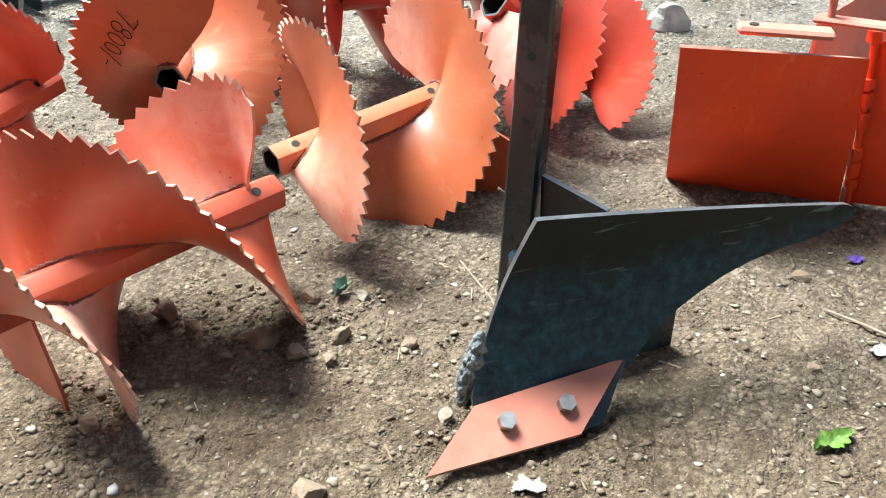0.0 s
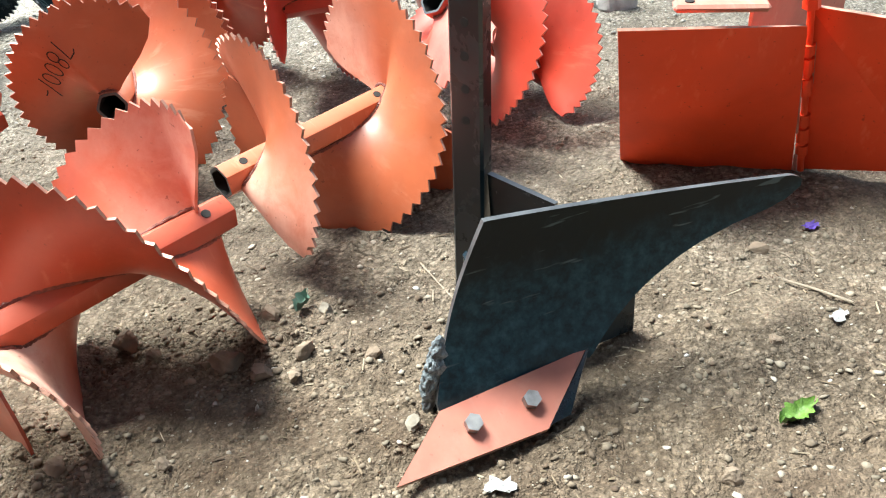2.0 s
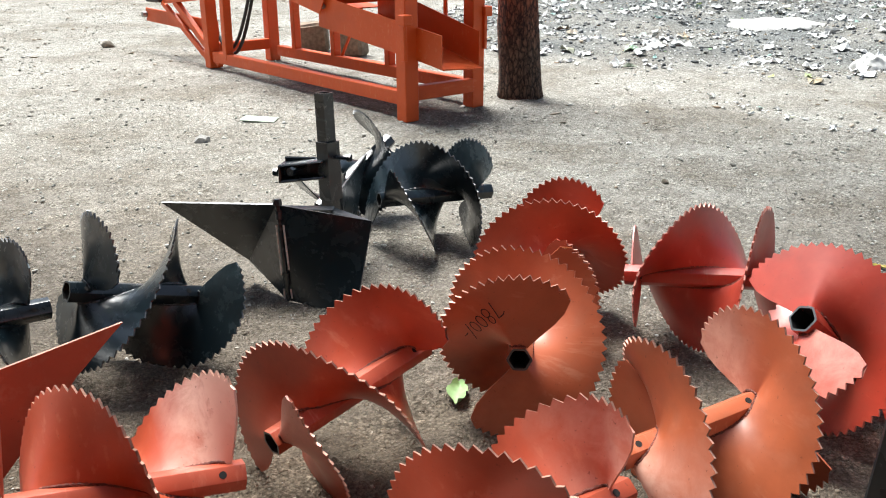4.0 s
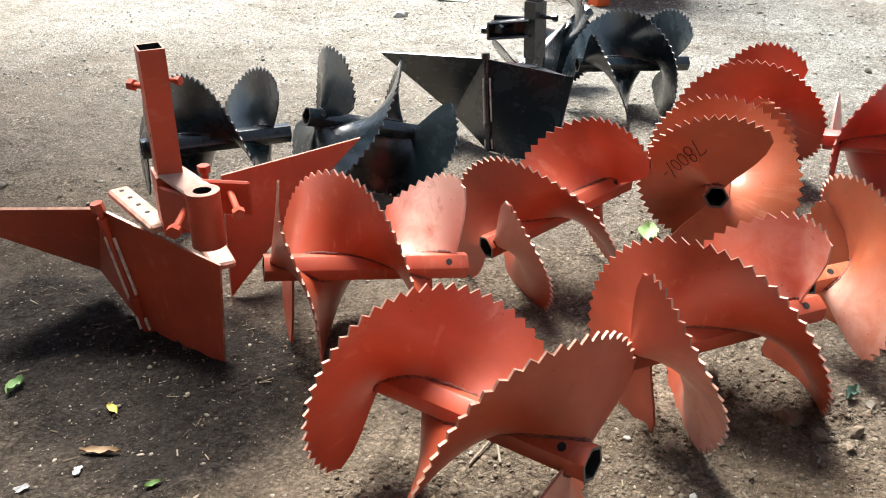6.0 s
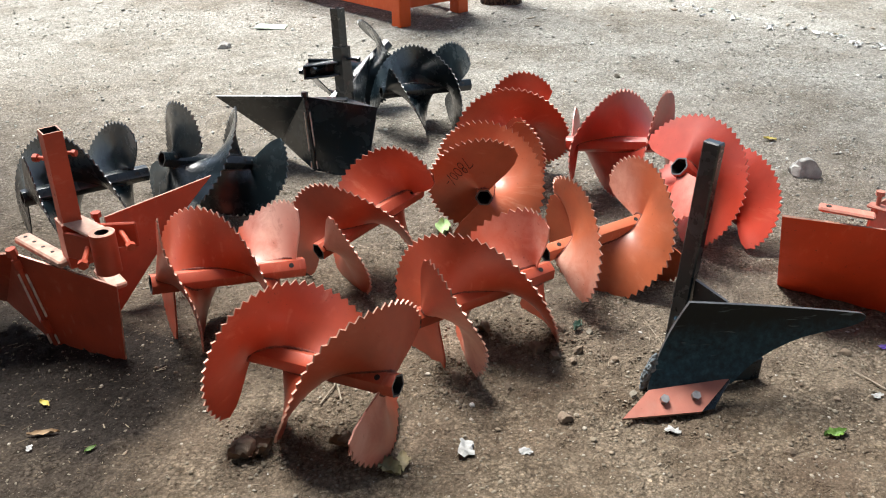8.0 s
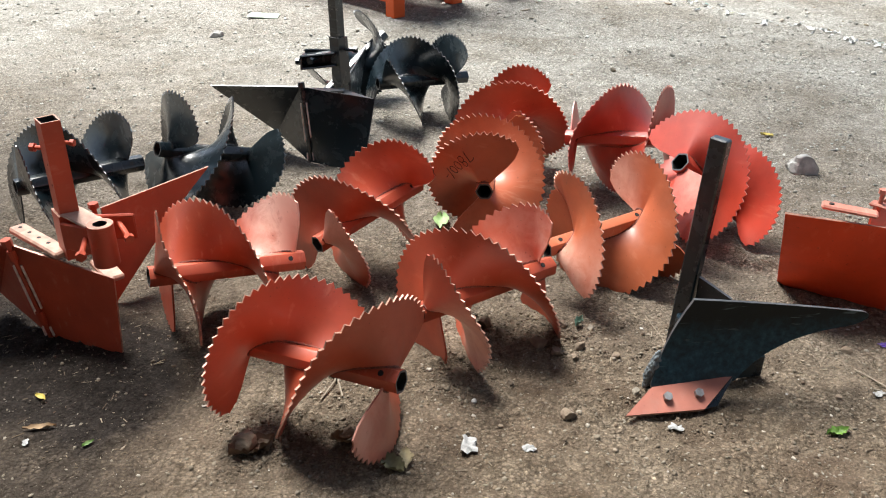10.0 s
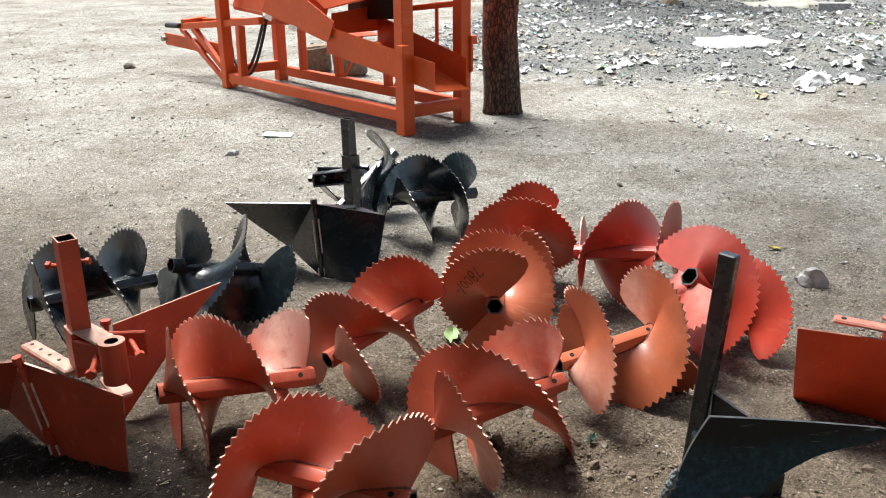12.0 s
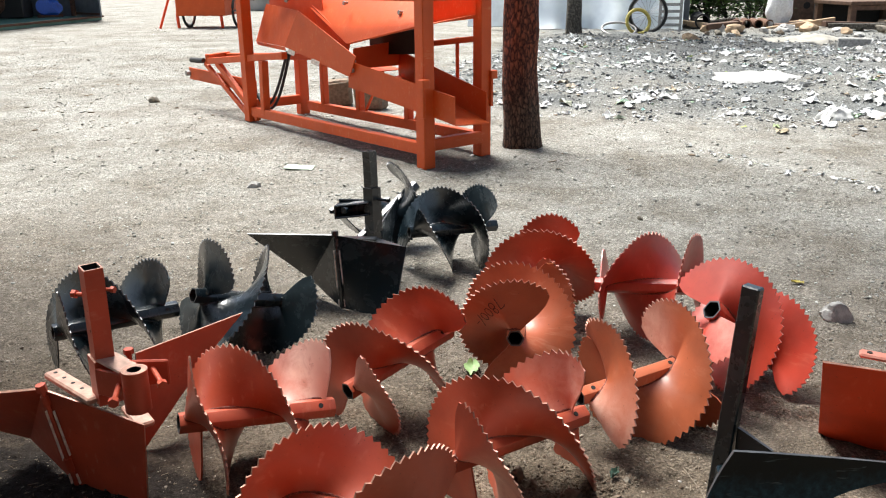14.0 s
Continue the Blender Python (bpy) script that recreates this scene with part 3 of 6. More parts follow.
def build_ground():
    xs = spread(-1.35, 0.70, 0.0065, -400, 400, 1.03)
    ys = spread(0.15, 1.45, 0.0065, -300, 500, 1.018)
    X, Y = np.meshgrid(xs, ys, indexing="ij")
    Z = ground_z(X, Y)
    nx, ny = X.shape
    v = np.stack([X.ravel(), Y.ravel(), Z.ravel()], 1)
    i = np.arange(nx * ny).reshape(nx, ny)
    f = np.stack([i[:-1, :-1].ravel(), i[1:, :-1].ravel(), i[1:, 1:].ravel(), i[:-1, 1:].ravel()], 1)
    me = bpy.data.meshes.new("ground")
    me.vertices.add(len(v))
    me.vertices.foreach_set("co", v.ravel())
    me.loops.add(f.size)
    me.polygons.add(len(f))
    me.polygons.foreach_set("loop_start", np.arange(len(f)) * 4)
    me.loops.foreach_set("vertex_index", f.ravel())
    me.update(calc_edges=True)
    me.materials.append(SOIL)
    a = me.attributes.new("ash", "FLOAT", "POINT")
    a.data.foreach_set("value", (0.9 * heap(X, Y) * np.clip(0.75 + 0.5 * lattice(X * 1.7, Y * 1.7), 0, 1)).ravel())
    a = me.attributes.new("damp_shade", "FLOAT", "POINT")
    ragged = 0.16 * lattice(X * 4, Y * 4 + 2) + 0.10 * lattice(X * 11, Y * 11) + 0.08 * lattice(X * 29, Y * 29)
    # orange ridger's shadow put into soil colour, thinning over the damp soil beside it
    ridger_shade = np.clip(1.45 - np.hypot((X + 1.24 + 0.5 * (Y - 0.5)) / 0.30, (Y - 0.50) / 0.20) + ragged, 0, 1)
    # damp soil at the left, with broad shade put into its colour
    shaded_damp = np.clip((-0.80 - 0.28 * (Y - 0.3) - X) / 0.16 + 0.9 * ragged, 0, 1) * np.clip((1.0 - Y) / 0.4 + ragged, 0, 1) * np.clip((X + 3.2) / 1.0, 0, 1)
    # the mouldboard's shadow beside the plough, put into the soil colour
    plough_shade = np.clip(1.3 - np.hypot((X - 0.41) / 0.15, (Y - 0.71) / 0.09) + 0.35 * lattice(X * 14, Y * 14) + 0.2 * lattice(X * 33, Y * 33), 0, 1) * 0.32
    # dark litter under the threshing machine, its shade put into the soil colour
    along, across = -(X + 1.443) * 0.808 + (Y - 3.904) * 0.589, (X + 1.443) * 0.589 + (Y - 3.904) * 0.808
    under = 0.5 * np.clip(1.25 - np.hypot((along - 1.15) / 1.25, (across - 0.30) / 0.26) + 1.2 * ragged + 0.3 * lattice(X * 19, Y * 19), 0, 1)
    a.data.foreach_set("value", np.clip(plough_shade + under + 0.90 * ridger_shade + 0.77 * shaded_damp * np.clip(0.85 + 0.25 * lattice(X * 2.3, Y * 2.3) + 0.2 * lattice(X * 7, Y * 7), 0, 1), 0, 1).ravel())
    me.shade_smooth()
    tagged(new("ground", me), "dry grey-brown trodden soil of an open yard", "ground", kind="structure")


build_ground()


def icosahedron():
    bm = bmesh.new()
    bmesh.ops.create_icosphere(bm, subdivisions=1, radius=1.0)
    v = np.array([p.co[:] for p in bm.verts])
    f = np.array([[p.index for p in q.verts] for q in bm.faces])
    bm.free()
    return v, f


ICO_V, ICO_F = icosahedron()


def scatter(name, rng, xy, size, flat, mat, label, category, sink=0.25):
    """Many loose lumps in one mesh, resting on the ground."""
    n = len(xy)
    sc = size[:, None] * rng.uniform(0.6, 1.3, (n, 3)) * np.array([1, 1, flat])
    a = rng.uniform(0, 2 * math.pi, n)
    P = ICO_V[None] * (1 + 0.38 * rng.uniform(-1, 1, (n, len(ICO_V), 1))) * sc[:, None, :]
    tilt = rng.uniform(-0.35, 0.35, n)[:, None]
    P[..., 2] += P[..., 0] * tilt
    x = P[..., 0] * np.cos(a)[:, None] - P[..., 1] * np.sin(a)[:, None]
    y = P[..., 0] * np.sin(a)[:, None] + P[..., 1] * np.cos(a)[:, None]
    z = P[..., 2] + (ground_z(xy[:, 0], xy[:, 1]) + sc[:, 2] * (1 - 2 * sink))[:, None]
    v = np.stack([x + xy[:, 0:1], y + xy[:, 1:2], z], 2).reshape(-1, 3)
    f = (ICO_F[None] + (np.arange(n) * len(ICO_V))[:, None, None]).reshape(-1, 3)
    me = bpy.data.meshes.new(name)
    me.vertices.add(len(v))
    me.vertices.foreach_set("co", v.ravel())
    me.loops.add(f.size)
    me.polygons.add(len(f))
    me.polygons.foreach_set("loop_start", np.arange(len(f)) * 3)
    me.loops.foreach_set("vertex_index", f.ravel())
    me.update(calc_edges=True)
    me.materials.append(mat)
    return tagged(new(name, me), label, category, kind="stuff")


RNG = np.random.RandomState(11)


def within(n, x0, x1, y0, y1):
    return np.stack([RNG.uniform(x0, x1, n), RNG.uniform(y0, y1, n)], 1)


grit = within(40000, -2.0, 1.1, 0.10, 1.8)
grit = grit[(RNG.rand(40000) < 0.4) | (grit[:, 1] > 0.9) | (grit[:, 0] > -0.75)]
scatter("gravel", RNG, grit, 0.0009 + 0.0042 * RNG.rand(len(grit)) ** 9, 0.6, GRAVEL, "small brown and grey gravel strewn over the soil", "gravel", 0.42)
scatter("gravel", RNG, within(26000, -3.6, 1.8, 1.6, 4.2), 0.0014 + 0.0062 * RNG.rand(26000) ** 9, 0.6, FAR_GRAVEL, "fine pale gravel strewn over the yard", "gravel")
scatter("gravel", RNG, within(24000, -9, 4, 3.3, 11), 0.0026 + 0.0105 * RNG.rand(24000) ** 7, 0.55, FAR_GRAVEL, "coarse pale gravel strewn over the yard", "gravel")


def straws(name, rng, xy, length, mat, label):
    """Short bits of straw and root, thin four-sided sticks in one mesh."""
    n = len(xy)
    a, dip = rng.uniform(0, 2 * math.pi, n), rng.uniform(-0.12, 0.12, n)
    d = np.stack([np.cos(a), np.sin(a), dip], 1)
    side = np.stack([-np.sin(a), np.cos(a), 0 * a], 1)
    up = np.array([0.0, 0.0, 1.0])
    r = (0.0005 + 0.0008 * rng.rand(n))[:, None]
    c = np.column_stack([xy, ground_z(xy[:, 0], xy[:, 1]) + 0.0015])
    v = np.stack([c + d * length[:, None] * q + (side * p + up * w) * r for q in (-0.5, 0.5) for p, w in ((-1, 0), (0, 1), (1, 0), (0, -1))], 1).reshape(-1, 3)
    q = np.array([(0, 1, 5, 4), (1, 2, 6, 5), (2, 3, 7, 6), (3, 0, 4, 7), (3, 2, 1, 0), (4, 5, 6, 7)])
    f = (q[None] + (np.arange(n) * 8)[:, None, None]).reshape(-1, 4)
    return tagged(new(name, mesh_from(name, v, f, mat)), label, "litter", kind="stuff")


straws("dry_straw", RNG, within(1500, -1.6, 0.9, 0.2, 1.7), 0.006 + 0.022 * RNG.rand(1500) ** 4, STRAW, "short bits of dry straw and root on the soil")
chip = within(9000, -2.8, 1.6, -0.1, 4.6)
chip = chip[(RNG.rand(9000) < 0.3) | (chip[:, 1] > 0.9) | (chip[:, 0] > -0.7)]
scatter("dry_litter", RNG, chip, 0.0012 + 0.0055 * RNG.rand(len(chip)) ** 6, 0.22, CHIPS, "pale dry chips and husks lying on the soil", "litter", 0.1)
scatter("dry_litter", RNG, within(3800, -11, 4.5, 4.0, 16), 0.007 + 0.016 * RNG.rand(3800) ** 3, 0.25, CHIPS, "pale dry chips and leaves lying on the yard", "litter", 0.1)
heaped = []
for x, y, r, n in ((-0.69, 0.35, 0.045, 500), (-0.49, 0.41, 0.04, 420), (-0.32, 0.84, 0.05, 600), (-0.18, 0.82, 0.05, 500), (-0.36, 0.64, 0.04, 500), (-0.62, 0.58, 0.07, 300), (0.03, 0.66, 0.05, 300), (0.10, 0.58, 0.08, 300), (-0.05, 0.80, 0.10, 400), (0.30, 0.75, 0.12, 400), (-0.90, 0.62, 0.08, 140), (-1.22, 0.56, 0.10, 120), (-0.78, 1.55, 0.08, 140), (-0.72, 2.2, 0.10, 140)):
    heaped.append(np.array([x, y]) + RNG.normal(0, r, (n, 2)))
heaped = np.concatenate(heaped)
scatter("soil_crumbs", RNG, heaped, 0.0010 + 0.0048 * RNG.rand(len(heaped)) ** 5, 0.65, CRUMB, "loose brown soil crumbs heaped round the blades", "soil", 0.35)
spot = within(26000, -3, 5, 5.0, 14.6)
spot = spot[RNG.rand(26000) < heap(spot[:, 0], spot[:, 1])]
scatter("ash_clods", RNG, spot, 0.004 + 0.019 * RNG.rand(len(spot)) ** 6, 0.6, CLODS, "grey ash clods on the rubbish heap", "ash")


def crumpled(name, rng, xy, size, mat, label):
    """Loose crumpled scraps of paper and film, one mesh."""
    k = 4
    g = np.stack(np.meshgrid(np.linspace(-1, 1, k), np.linspace(-1, 1, k), indexing="ij"), -1).reshape(-1, 2)
    n = len(xy)
    a = rng.uniform(0, 6.3, n)
    sx, sy = size * rng.uniform(0.5, 1.2, n), size * rng.uniform(0.4, 1.0, n)
    px = g[None, :, 0] * sx[:, None] + rng.normal(0, 0.2, (n, k * k)) * sx[:, None]
    py = g[None, :, 1] * sy[:, None] + rng.normal(0, 0.2, (n, k * k)) * sy[:, None]
    x = px * np.cos(a)[:, None] - py * np.sin(a)[:, None] + xy[:, 0:1]
    y = px * np.sin(a)[:, None] + py * np.cos(a)[:, None] + xy[:, 1:2]
    z = ground_z(x, y) + 0.004 + np.abs(rng.normal(0, 0.35, (n, k * k))) * size[:, None]
    v = np.stack([x, y, z], 2).reshape(-1, 3)
    i = np.arange(k * k).reshape(k, k)
    q = np.stack([i[:-1, :-1].ravel(), i[1:, :-1].ravel(), i[1:, 1:].ravel(), i[:-1, 1:].ravel()], 1)
    f = (q[None] + (np.arange(n) * k * k)[:, None, None]).reshape(-1, 4)
    return tagged(new(name, mesh_from(name, v, f, mat)), label, "litter", kind="stuff")


spot = within(44000, -2.8, 4.5, 5.1, 13.5)
dens = heap(spot[:, 0], spot[:, 1]) * (0.60 + 0.40 * np.exp(-((spot[:, 1] - 5.80 - 0.15 * np.abs(spot[:, 0])) / 0.50) ** 2)) * np.clip(0.55 + 0.9 * lattice(spot[:, 0] * 2.6, spot[:, 1] * 2.6), 0.05, 1)
spot = spot[RNG.rand(44000) < dens]
crumpled("rubbish", RNG, spot, 0.006 + 0.060 * RNG.rand(len(spot)) ** 13, PAPER, "white paper, plastic film and leaf rubbish on grey ash")
spot = within(2600, 0.0, 1.9, 3.2, 4.9)
spot = spot[np.abs(spot[:, 1] - (4.66 - 0.85 * (spot[:, 0] - 0.1))) < 0.16 * RNG.rand(2600) ** 1.5]
crumpled("pale_rubble", RNG, spot, 0.006 + 0.022 * RNG.rand(len(spot)) ** 3, PAPER, "row of pale crumbs and scraps on the soil")


# ---- augers ----
def price_strokes():
    """Pen strokes of the price 7800/- , unit height, baseline 0."""
    ring = lambda cx, cy, rx, ry: [(cx + rx * math.sin(q * math.pi / 9), cy + ry * math.cos(q * math.pi / 9)) for q in range(19)]
    return [[(0.0, 0.92), (0.16, 1.0), (0.52, 0.95), (0.40, 0.55), (0.26, 0.0)],
            ring(0.92, 0.74, 0.17, 0.24), ring(0.90, 0.26, 0.21, 0.27), ring(1.52, 0.42, 0.22, 0.40), ring(2.12, 0.40, 0.21, 0.38),
            [(2.44, -0.12), (2.62, 0.45), (2.86, 0.98)], [(2.86, 0.34), (3.02, 0.38), (3.20, 0.36)]]


def auger(label, paint_mat, edge_mat, at, heading, tilt, middle, hand, R, runs, spans, ends, taper=(0.0, 0.0), group="augers", marked=False, paled=(), tube_r=0.0245):
    """A toothed double-flight auger on a hollow hexagonal tube, its axis along local X. hand 1: left-handed, -1: right-handed.
    middle: the angle of the first flight at mid-length; spans: each flight from and to, in degrees from there;
    runs: how far along the tube each flight has come at ten even steps of its angle."""
    ob = thing("auger", pose(*at, 0, -tilt, heading), label, "auger", group)
    mid, thick, deep = radians(middle), 0.0036, 0.0115
    fr = np.array([0.0, 0.12, 0.28, 0.46, 0.66, 0.85, 1.0])

    def axial(s, k):
        # a smooth curve through the steps
        row = (2 * runs[k][0] - runs[k][1], *runs[k], 2 * runs[k][-1] - runs[k][-2])
        u = min(max((s + 3.8) / 7.6 * 9, 0.0), 8.999)
        n = int(u)
        f, (a, b, c, d) = u - n, row[n:n + 4]
        return b + 0.5 * f * (c - a + f * (2 * a - 5 * b + 4 * c - d + f * (3 * (b - c) + d - a)))

    def inset(x, q):
        # the flight rakes outward from its weld, which stays on the tube
        hub = min(max(x, ends[0] + 0.012), ends[1] - 0.012)
        return hub + (x - hub) * min(1.0, q * 1.15)

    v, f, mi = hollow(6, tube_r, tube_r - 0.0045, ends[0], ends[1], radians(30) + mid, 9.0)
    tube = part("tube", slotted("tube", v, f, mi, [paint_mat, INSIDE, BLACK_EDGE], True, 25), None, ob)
    # dark discs for the drive pin's cross holes, on the pair of flats that looks up and out
    turn = pose(0, 0, 0, 0, -tilt, heading).to_3x3()
    flats = [radians(60 + 60 * k) + mid for k in range(6)]
    best = max(flats, key=lambda a: (turn @ Vector((0, math.cos(a), math.sin(a)))).dot(Vector((-0.1, -0.75, 0.6))))
    for x in (ends[0] + 0.035, ends[1] - 0.035):
        for a in (best, best + math.pi):
            d = Vector((0, math.cos(a), math.sin(a)))
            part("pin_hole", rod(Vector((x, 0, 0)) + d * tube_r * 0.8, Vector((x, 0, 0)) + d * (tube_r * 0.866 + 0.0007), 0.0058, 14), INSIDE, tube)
    rng = np.random.RandomState(int(abs(at[0] * 977 + at[1] * 331)) + 1)
    for k in (0, 1):
        s0, s1 = (radians(q) for q in spans[k])
        teeth = round((s1 - s0) / radians(6.75))
        cols = teeth * 2 + 1
        th = np.linspace(0, 1, cols)
        th[1:-1:2] -= 0.22 / cols
        # gentle dents make no two blades alike
        dent = rng.uniform(-1, 1, 4)
        rows = []
        for j, t in enumerate(th):
            ro = R * (1 - taper[0] * max(0.0, 1 - t / 0.2) ** 2 - taper[1] * max(0.0, 1 - (1 - t) / 0.2) ** 2)
            near0, near1 = max(0.0, 1 - t / 0.10) ** 2, max(0.0, 1 - (1 - t) / 0.10) ** 2
            for i, q in enumerate(fr):
                # the ends are cut in a curve, with rounded outer corners
                te = t + (near0 - near1) * (0.012 * q ** 6 - 0.016 * math.sin(math.pi * q))
                s = s0 + (s1 - s0) * te
                a = mid + k * math.pi + hand * s
                last = i == len(fr) - 1
                r0, r1 = tube_r * 0.8, ro - deep
                if last:
                    r = ro * (1 + 0.004 * rng.uniform(-1, 1)) if j % 2 else ro - deep + 0.0012
                else:
                    r = r0 + (r1 - 0.002 - r0) * (q / fr[-2])
                r *= 1 - 0.05 * (near0 + near1) * q
                x = inset(axial(s, k), q) + 0.003 * q * (dent[0] * math.sin(7 * t) + dent[1] * math.sin(13 * t + 2))
                rows.append((x, r * math.sin(a), r * math.cos(a)))
        P = np.array(rows).reshape(cols, len(fr), 3)
        du, dv = np.gradient(P, axis=0), np.gradient(P, axis=1)
        nr = np.cross(du, dv)
        nr /= np.linalg.norm(nr, axis=2, keepdims=True)
        nr[:, -1] = nr[:, -2]
        vv = np.concatenate([(P + nr * thick / 2).reshape(-1, 3), (P - nr * thick / 2).reshape(-1, 3)])
        w, N = len(fr), cols * len(fr)
        ff, sl = [], []
        for j in range(cols - 1):
            for i in range(w - 1):
                a0, b0, c0, d0 = j * w + i, (j + 1) * w + i, (j + 1) * w + i + 1, j * w + i + 1
                ff += [(a0, b0, c0, d0), (N + d0, N + c0, N + b0, N + a0)]
                sl += [0, 0]
            a0, b0 = j * w + w - 1, (j + 1) * w + w - 1
            ff.append((a0, b0, N + b0, N + a0))
            sl.append(1)
        for j, flip in ((0, 0), (cols - 1, 1)):
            for i in range(w - 1):
                a0, b0 = j * w + i, j * w + i + 1
                ff.append((a0, b0, N + b0, N + a0) if not flip else (b0, a0, N + a0, N + b0))
                sl.append(0)
        me = slotted("flight", vv, ff, sl, [paint_mat, edge_mat], True, 40)
        # paled spans: some faded paint, some light and sky sheen put into the colour
        fade_sheen = np.zeros((cols, len(fr)))
        for which, end, much in paled:
            if which == k:
                fade_sheen += much * np.clip(1.35 - np.abs(th - end) / 0.15, 0, 1)[:, None]
        me.attributes.new("fade_sheen", "FLOAT", "POINT").data.foreach_set("value", np.concatenate([fade_sheen.ravel(), fade_sheen.ravel()]))
        flight = part("flight", me, None, ob)
        # weld seam along the tube, in beads
        tt = np.linspace(0.03, 0.97, 190)
        ss = s0 + (s1 - s0) * tt
        rr = tube_r * 0.94 + rng.uniform(-0.0010, 0.0014, 190)
        seam = [(inset(axial(s, k), 0) + rng.uniform(-0.0012, 0.0012), r * math.sin(mid + k * math.pi + hand * s), r * math.cos(mid + k * math.pi + hand * s)) for s, r in zip(ss, rr)]
        part("weld_seam", pipe(seam, 0.0036, 6), BLACK if paint_mat is BLACK else WELD_RED, flight, smooth=True)
        if marked and k == 0:
            d = radians(236)
            v, f = [], []
            for stroke in price_strokes():
                fine = [Vector(p).lerp(Vector(q), u / 5) for p, q in zip(stroke, stroke[1:]) for u in range(5)] + [Vector(stroke[-1])]
                for n, p in enumerate(fine):
                    along = (fine[min(n + 1, len(fine) - 1)] - fine[max(n - 1, 0)]).normalized()
                    for side in (-1, 1):
                        q = Vector((p.x + 0.12 * p.y - 1.6, p.y - 0.4)) * 0.034 + Vector((-along.y, along.x)) * 0.0010 * side
                        X = -0.073 + q.x * math.cos(d) - q.y * math.sin(d)
                        Y = 0.060 + q.x * math.sin(d) + q.y * math.cos(d)
                        r, a = math.hypot(X, Y), math.atan2(-X, Y)
                        s = (hand * (a - mid) - s0) % (2 * math.pi) + s0
                        v.append((float(inset(axial(s, k), r / R)) - 0.0042, -X, Y))
                    if n:
                        c = len(v)
                        f.append((c - 4, c - 3, c - 1, c - 2))
            part("price_mark", mesh_from("price_mark", v, f, INK), None, flight, "handwritten black price 7800/-")
    return ob


OR_LABEL = "orange-red painted steel auger with saw-toothed spiral flights on soil"
RED_LABEL = "red painted steel auger with saw-toothed spiral flights"
BLK_LABEL = "glossy black steel auger with saw-toothed spiral flights on soil"

auger(OR_LABEL, ORANGE, EDGE, (-0.583, 0.443, 0.144), 167.9, -2.9, 114.9, 1, 0.1575,
      ((-0.161, -0.162, -0.151, -0.090, -0.036, 0.040, 0.094, 0.129, 0.147, 0.148),
       (-0.150, -0.150, -0.150, -0.104, -0.036, 0.039, 0.096, 0.132, 0.151, 0.149)), ((-181, 56), (-184, 197)), (-0.179, 0.188), paled=((1, 0, 0.4),))
auger(OR_LABEL, ORANGE, EDGE, (-0.976, 0.671, 0.161), 40.9, -7.0, 198.0, -1, 0.1644,
      ((-0.061, -0.061, -0.071, -0.023, 0.005, 0.034, 0.085, 0.150, 0.226, 0.261),
       (-0.033, -0.033, -0.034, -0.033, -0.008, 0.061, 0.116, 0.157, 0.201, 0.219)), ((-166, 196), (-162, 175)), (-0.083, 0.266), paled=((0, 1, 1.7),))
auger(OR_LABEL, ORANGE, EDGE, (-0.724, 1.056, 0.131), 58.1, 10.3, 134.8, -1, 0.1572,
      ((-0.090, -0.109, -0.086, -0.063, -0.039, 0.025, 0.091, 0.171, 0.197, 0.191),
       (-0.120, -0.110, -0.085, -0.057, -0.026, 0.039, 0.092, 0.152, 0.184, 0.184)), ((-195, 191), (-188, 191)), (-0.118, 0.230), paled=((0, 0, 0.4),))
auger(OR_LABEL, ORANGE, EDGE, (-0.380, 0.741, 0.136), 50.3, -1.2, 185.6, -1, 0.1627,
      ((-0.089, -0.091, -0.092, -0.035, -0.005, 0.048, 0.108, 0.145, 0.225, 0.222),
       (-0.054, -0.049, -0.053, -0.045, -0.022, 0.042, 0.104, 0.172, 0.245, 0.256)), ((-167, 202), (-184, 217)), (-0.106, 0.269), paled=((0, 1, 0.8), (0, 0.30, 1.0)))
auger("orange painted saw-toothed auger with a black handwritten price", PEACH, EDGE, (-0.439, 1.369, 0.166), 97.9, -3.5, 147.3, 1, 0.1616,
      ((-0.144, -0.146, -0.133, -0.084, -0.028, 0.028, 0.084, 0.135, 0.163, 0.166),
       (-0.144, -0.146, -0.133, -0.084, -0.028, 0.028, 0.084, 0.135, 0.163, 0.166)), ((-182, 182), (-182, 182)), (-0.142, 0.220), taper=(-0.047, -0.006), marked=True)
auger(OR_LABEL, PEACH, EDGE, (-0.128, 1.120, 0.138), 43.8, 2.2, 56.5, 1, 0.1714,
      ((-0.116, -0.120, -0.090, -0.059, -0.041, 0.020, 0.095, 0.148, 0.193, 0.205),
       (-0.014, -0.014, -0.015, -0.010, 0.036, 0.104, 0.138, 0.167, 0.175, 0.170)), ((-177, 186), (-176, 193)), (-0.138, 0.170), paled=((0, 0, 0.65), (1, 1, 0.7), (0, 0.62, 0.35)))
auger(RED_LABEL + " propped on another", RED, RED_EDGE, (0.148, 1.452, 0.162), 38.6, -38.7, 249.8, -1, 0.1609,
      ((-0.122, -0.126, -0.111, -0.069, -0.023, 0.023, 0.069, 0.113, 0.140, 0.145),
       (-0.122, -0.126, -0.111, -0.069, -0.023, 0.023, 0.069, 0.113, 0.140, 0.145)), ((-192, 192), (-192, 192)), (-0.127, 0.200), taper=(-0.097, 0.007), paled=((0, 1, 0.55), (1, 0, 0.4)), tube_r=0.029)
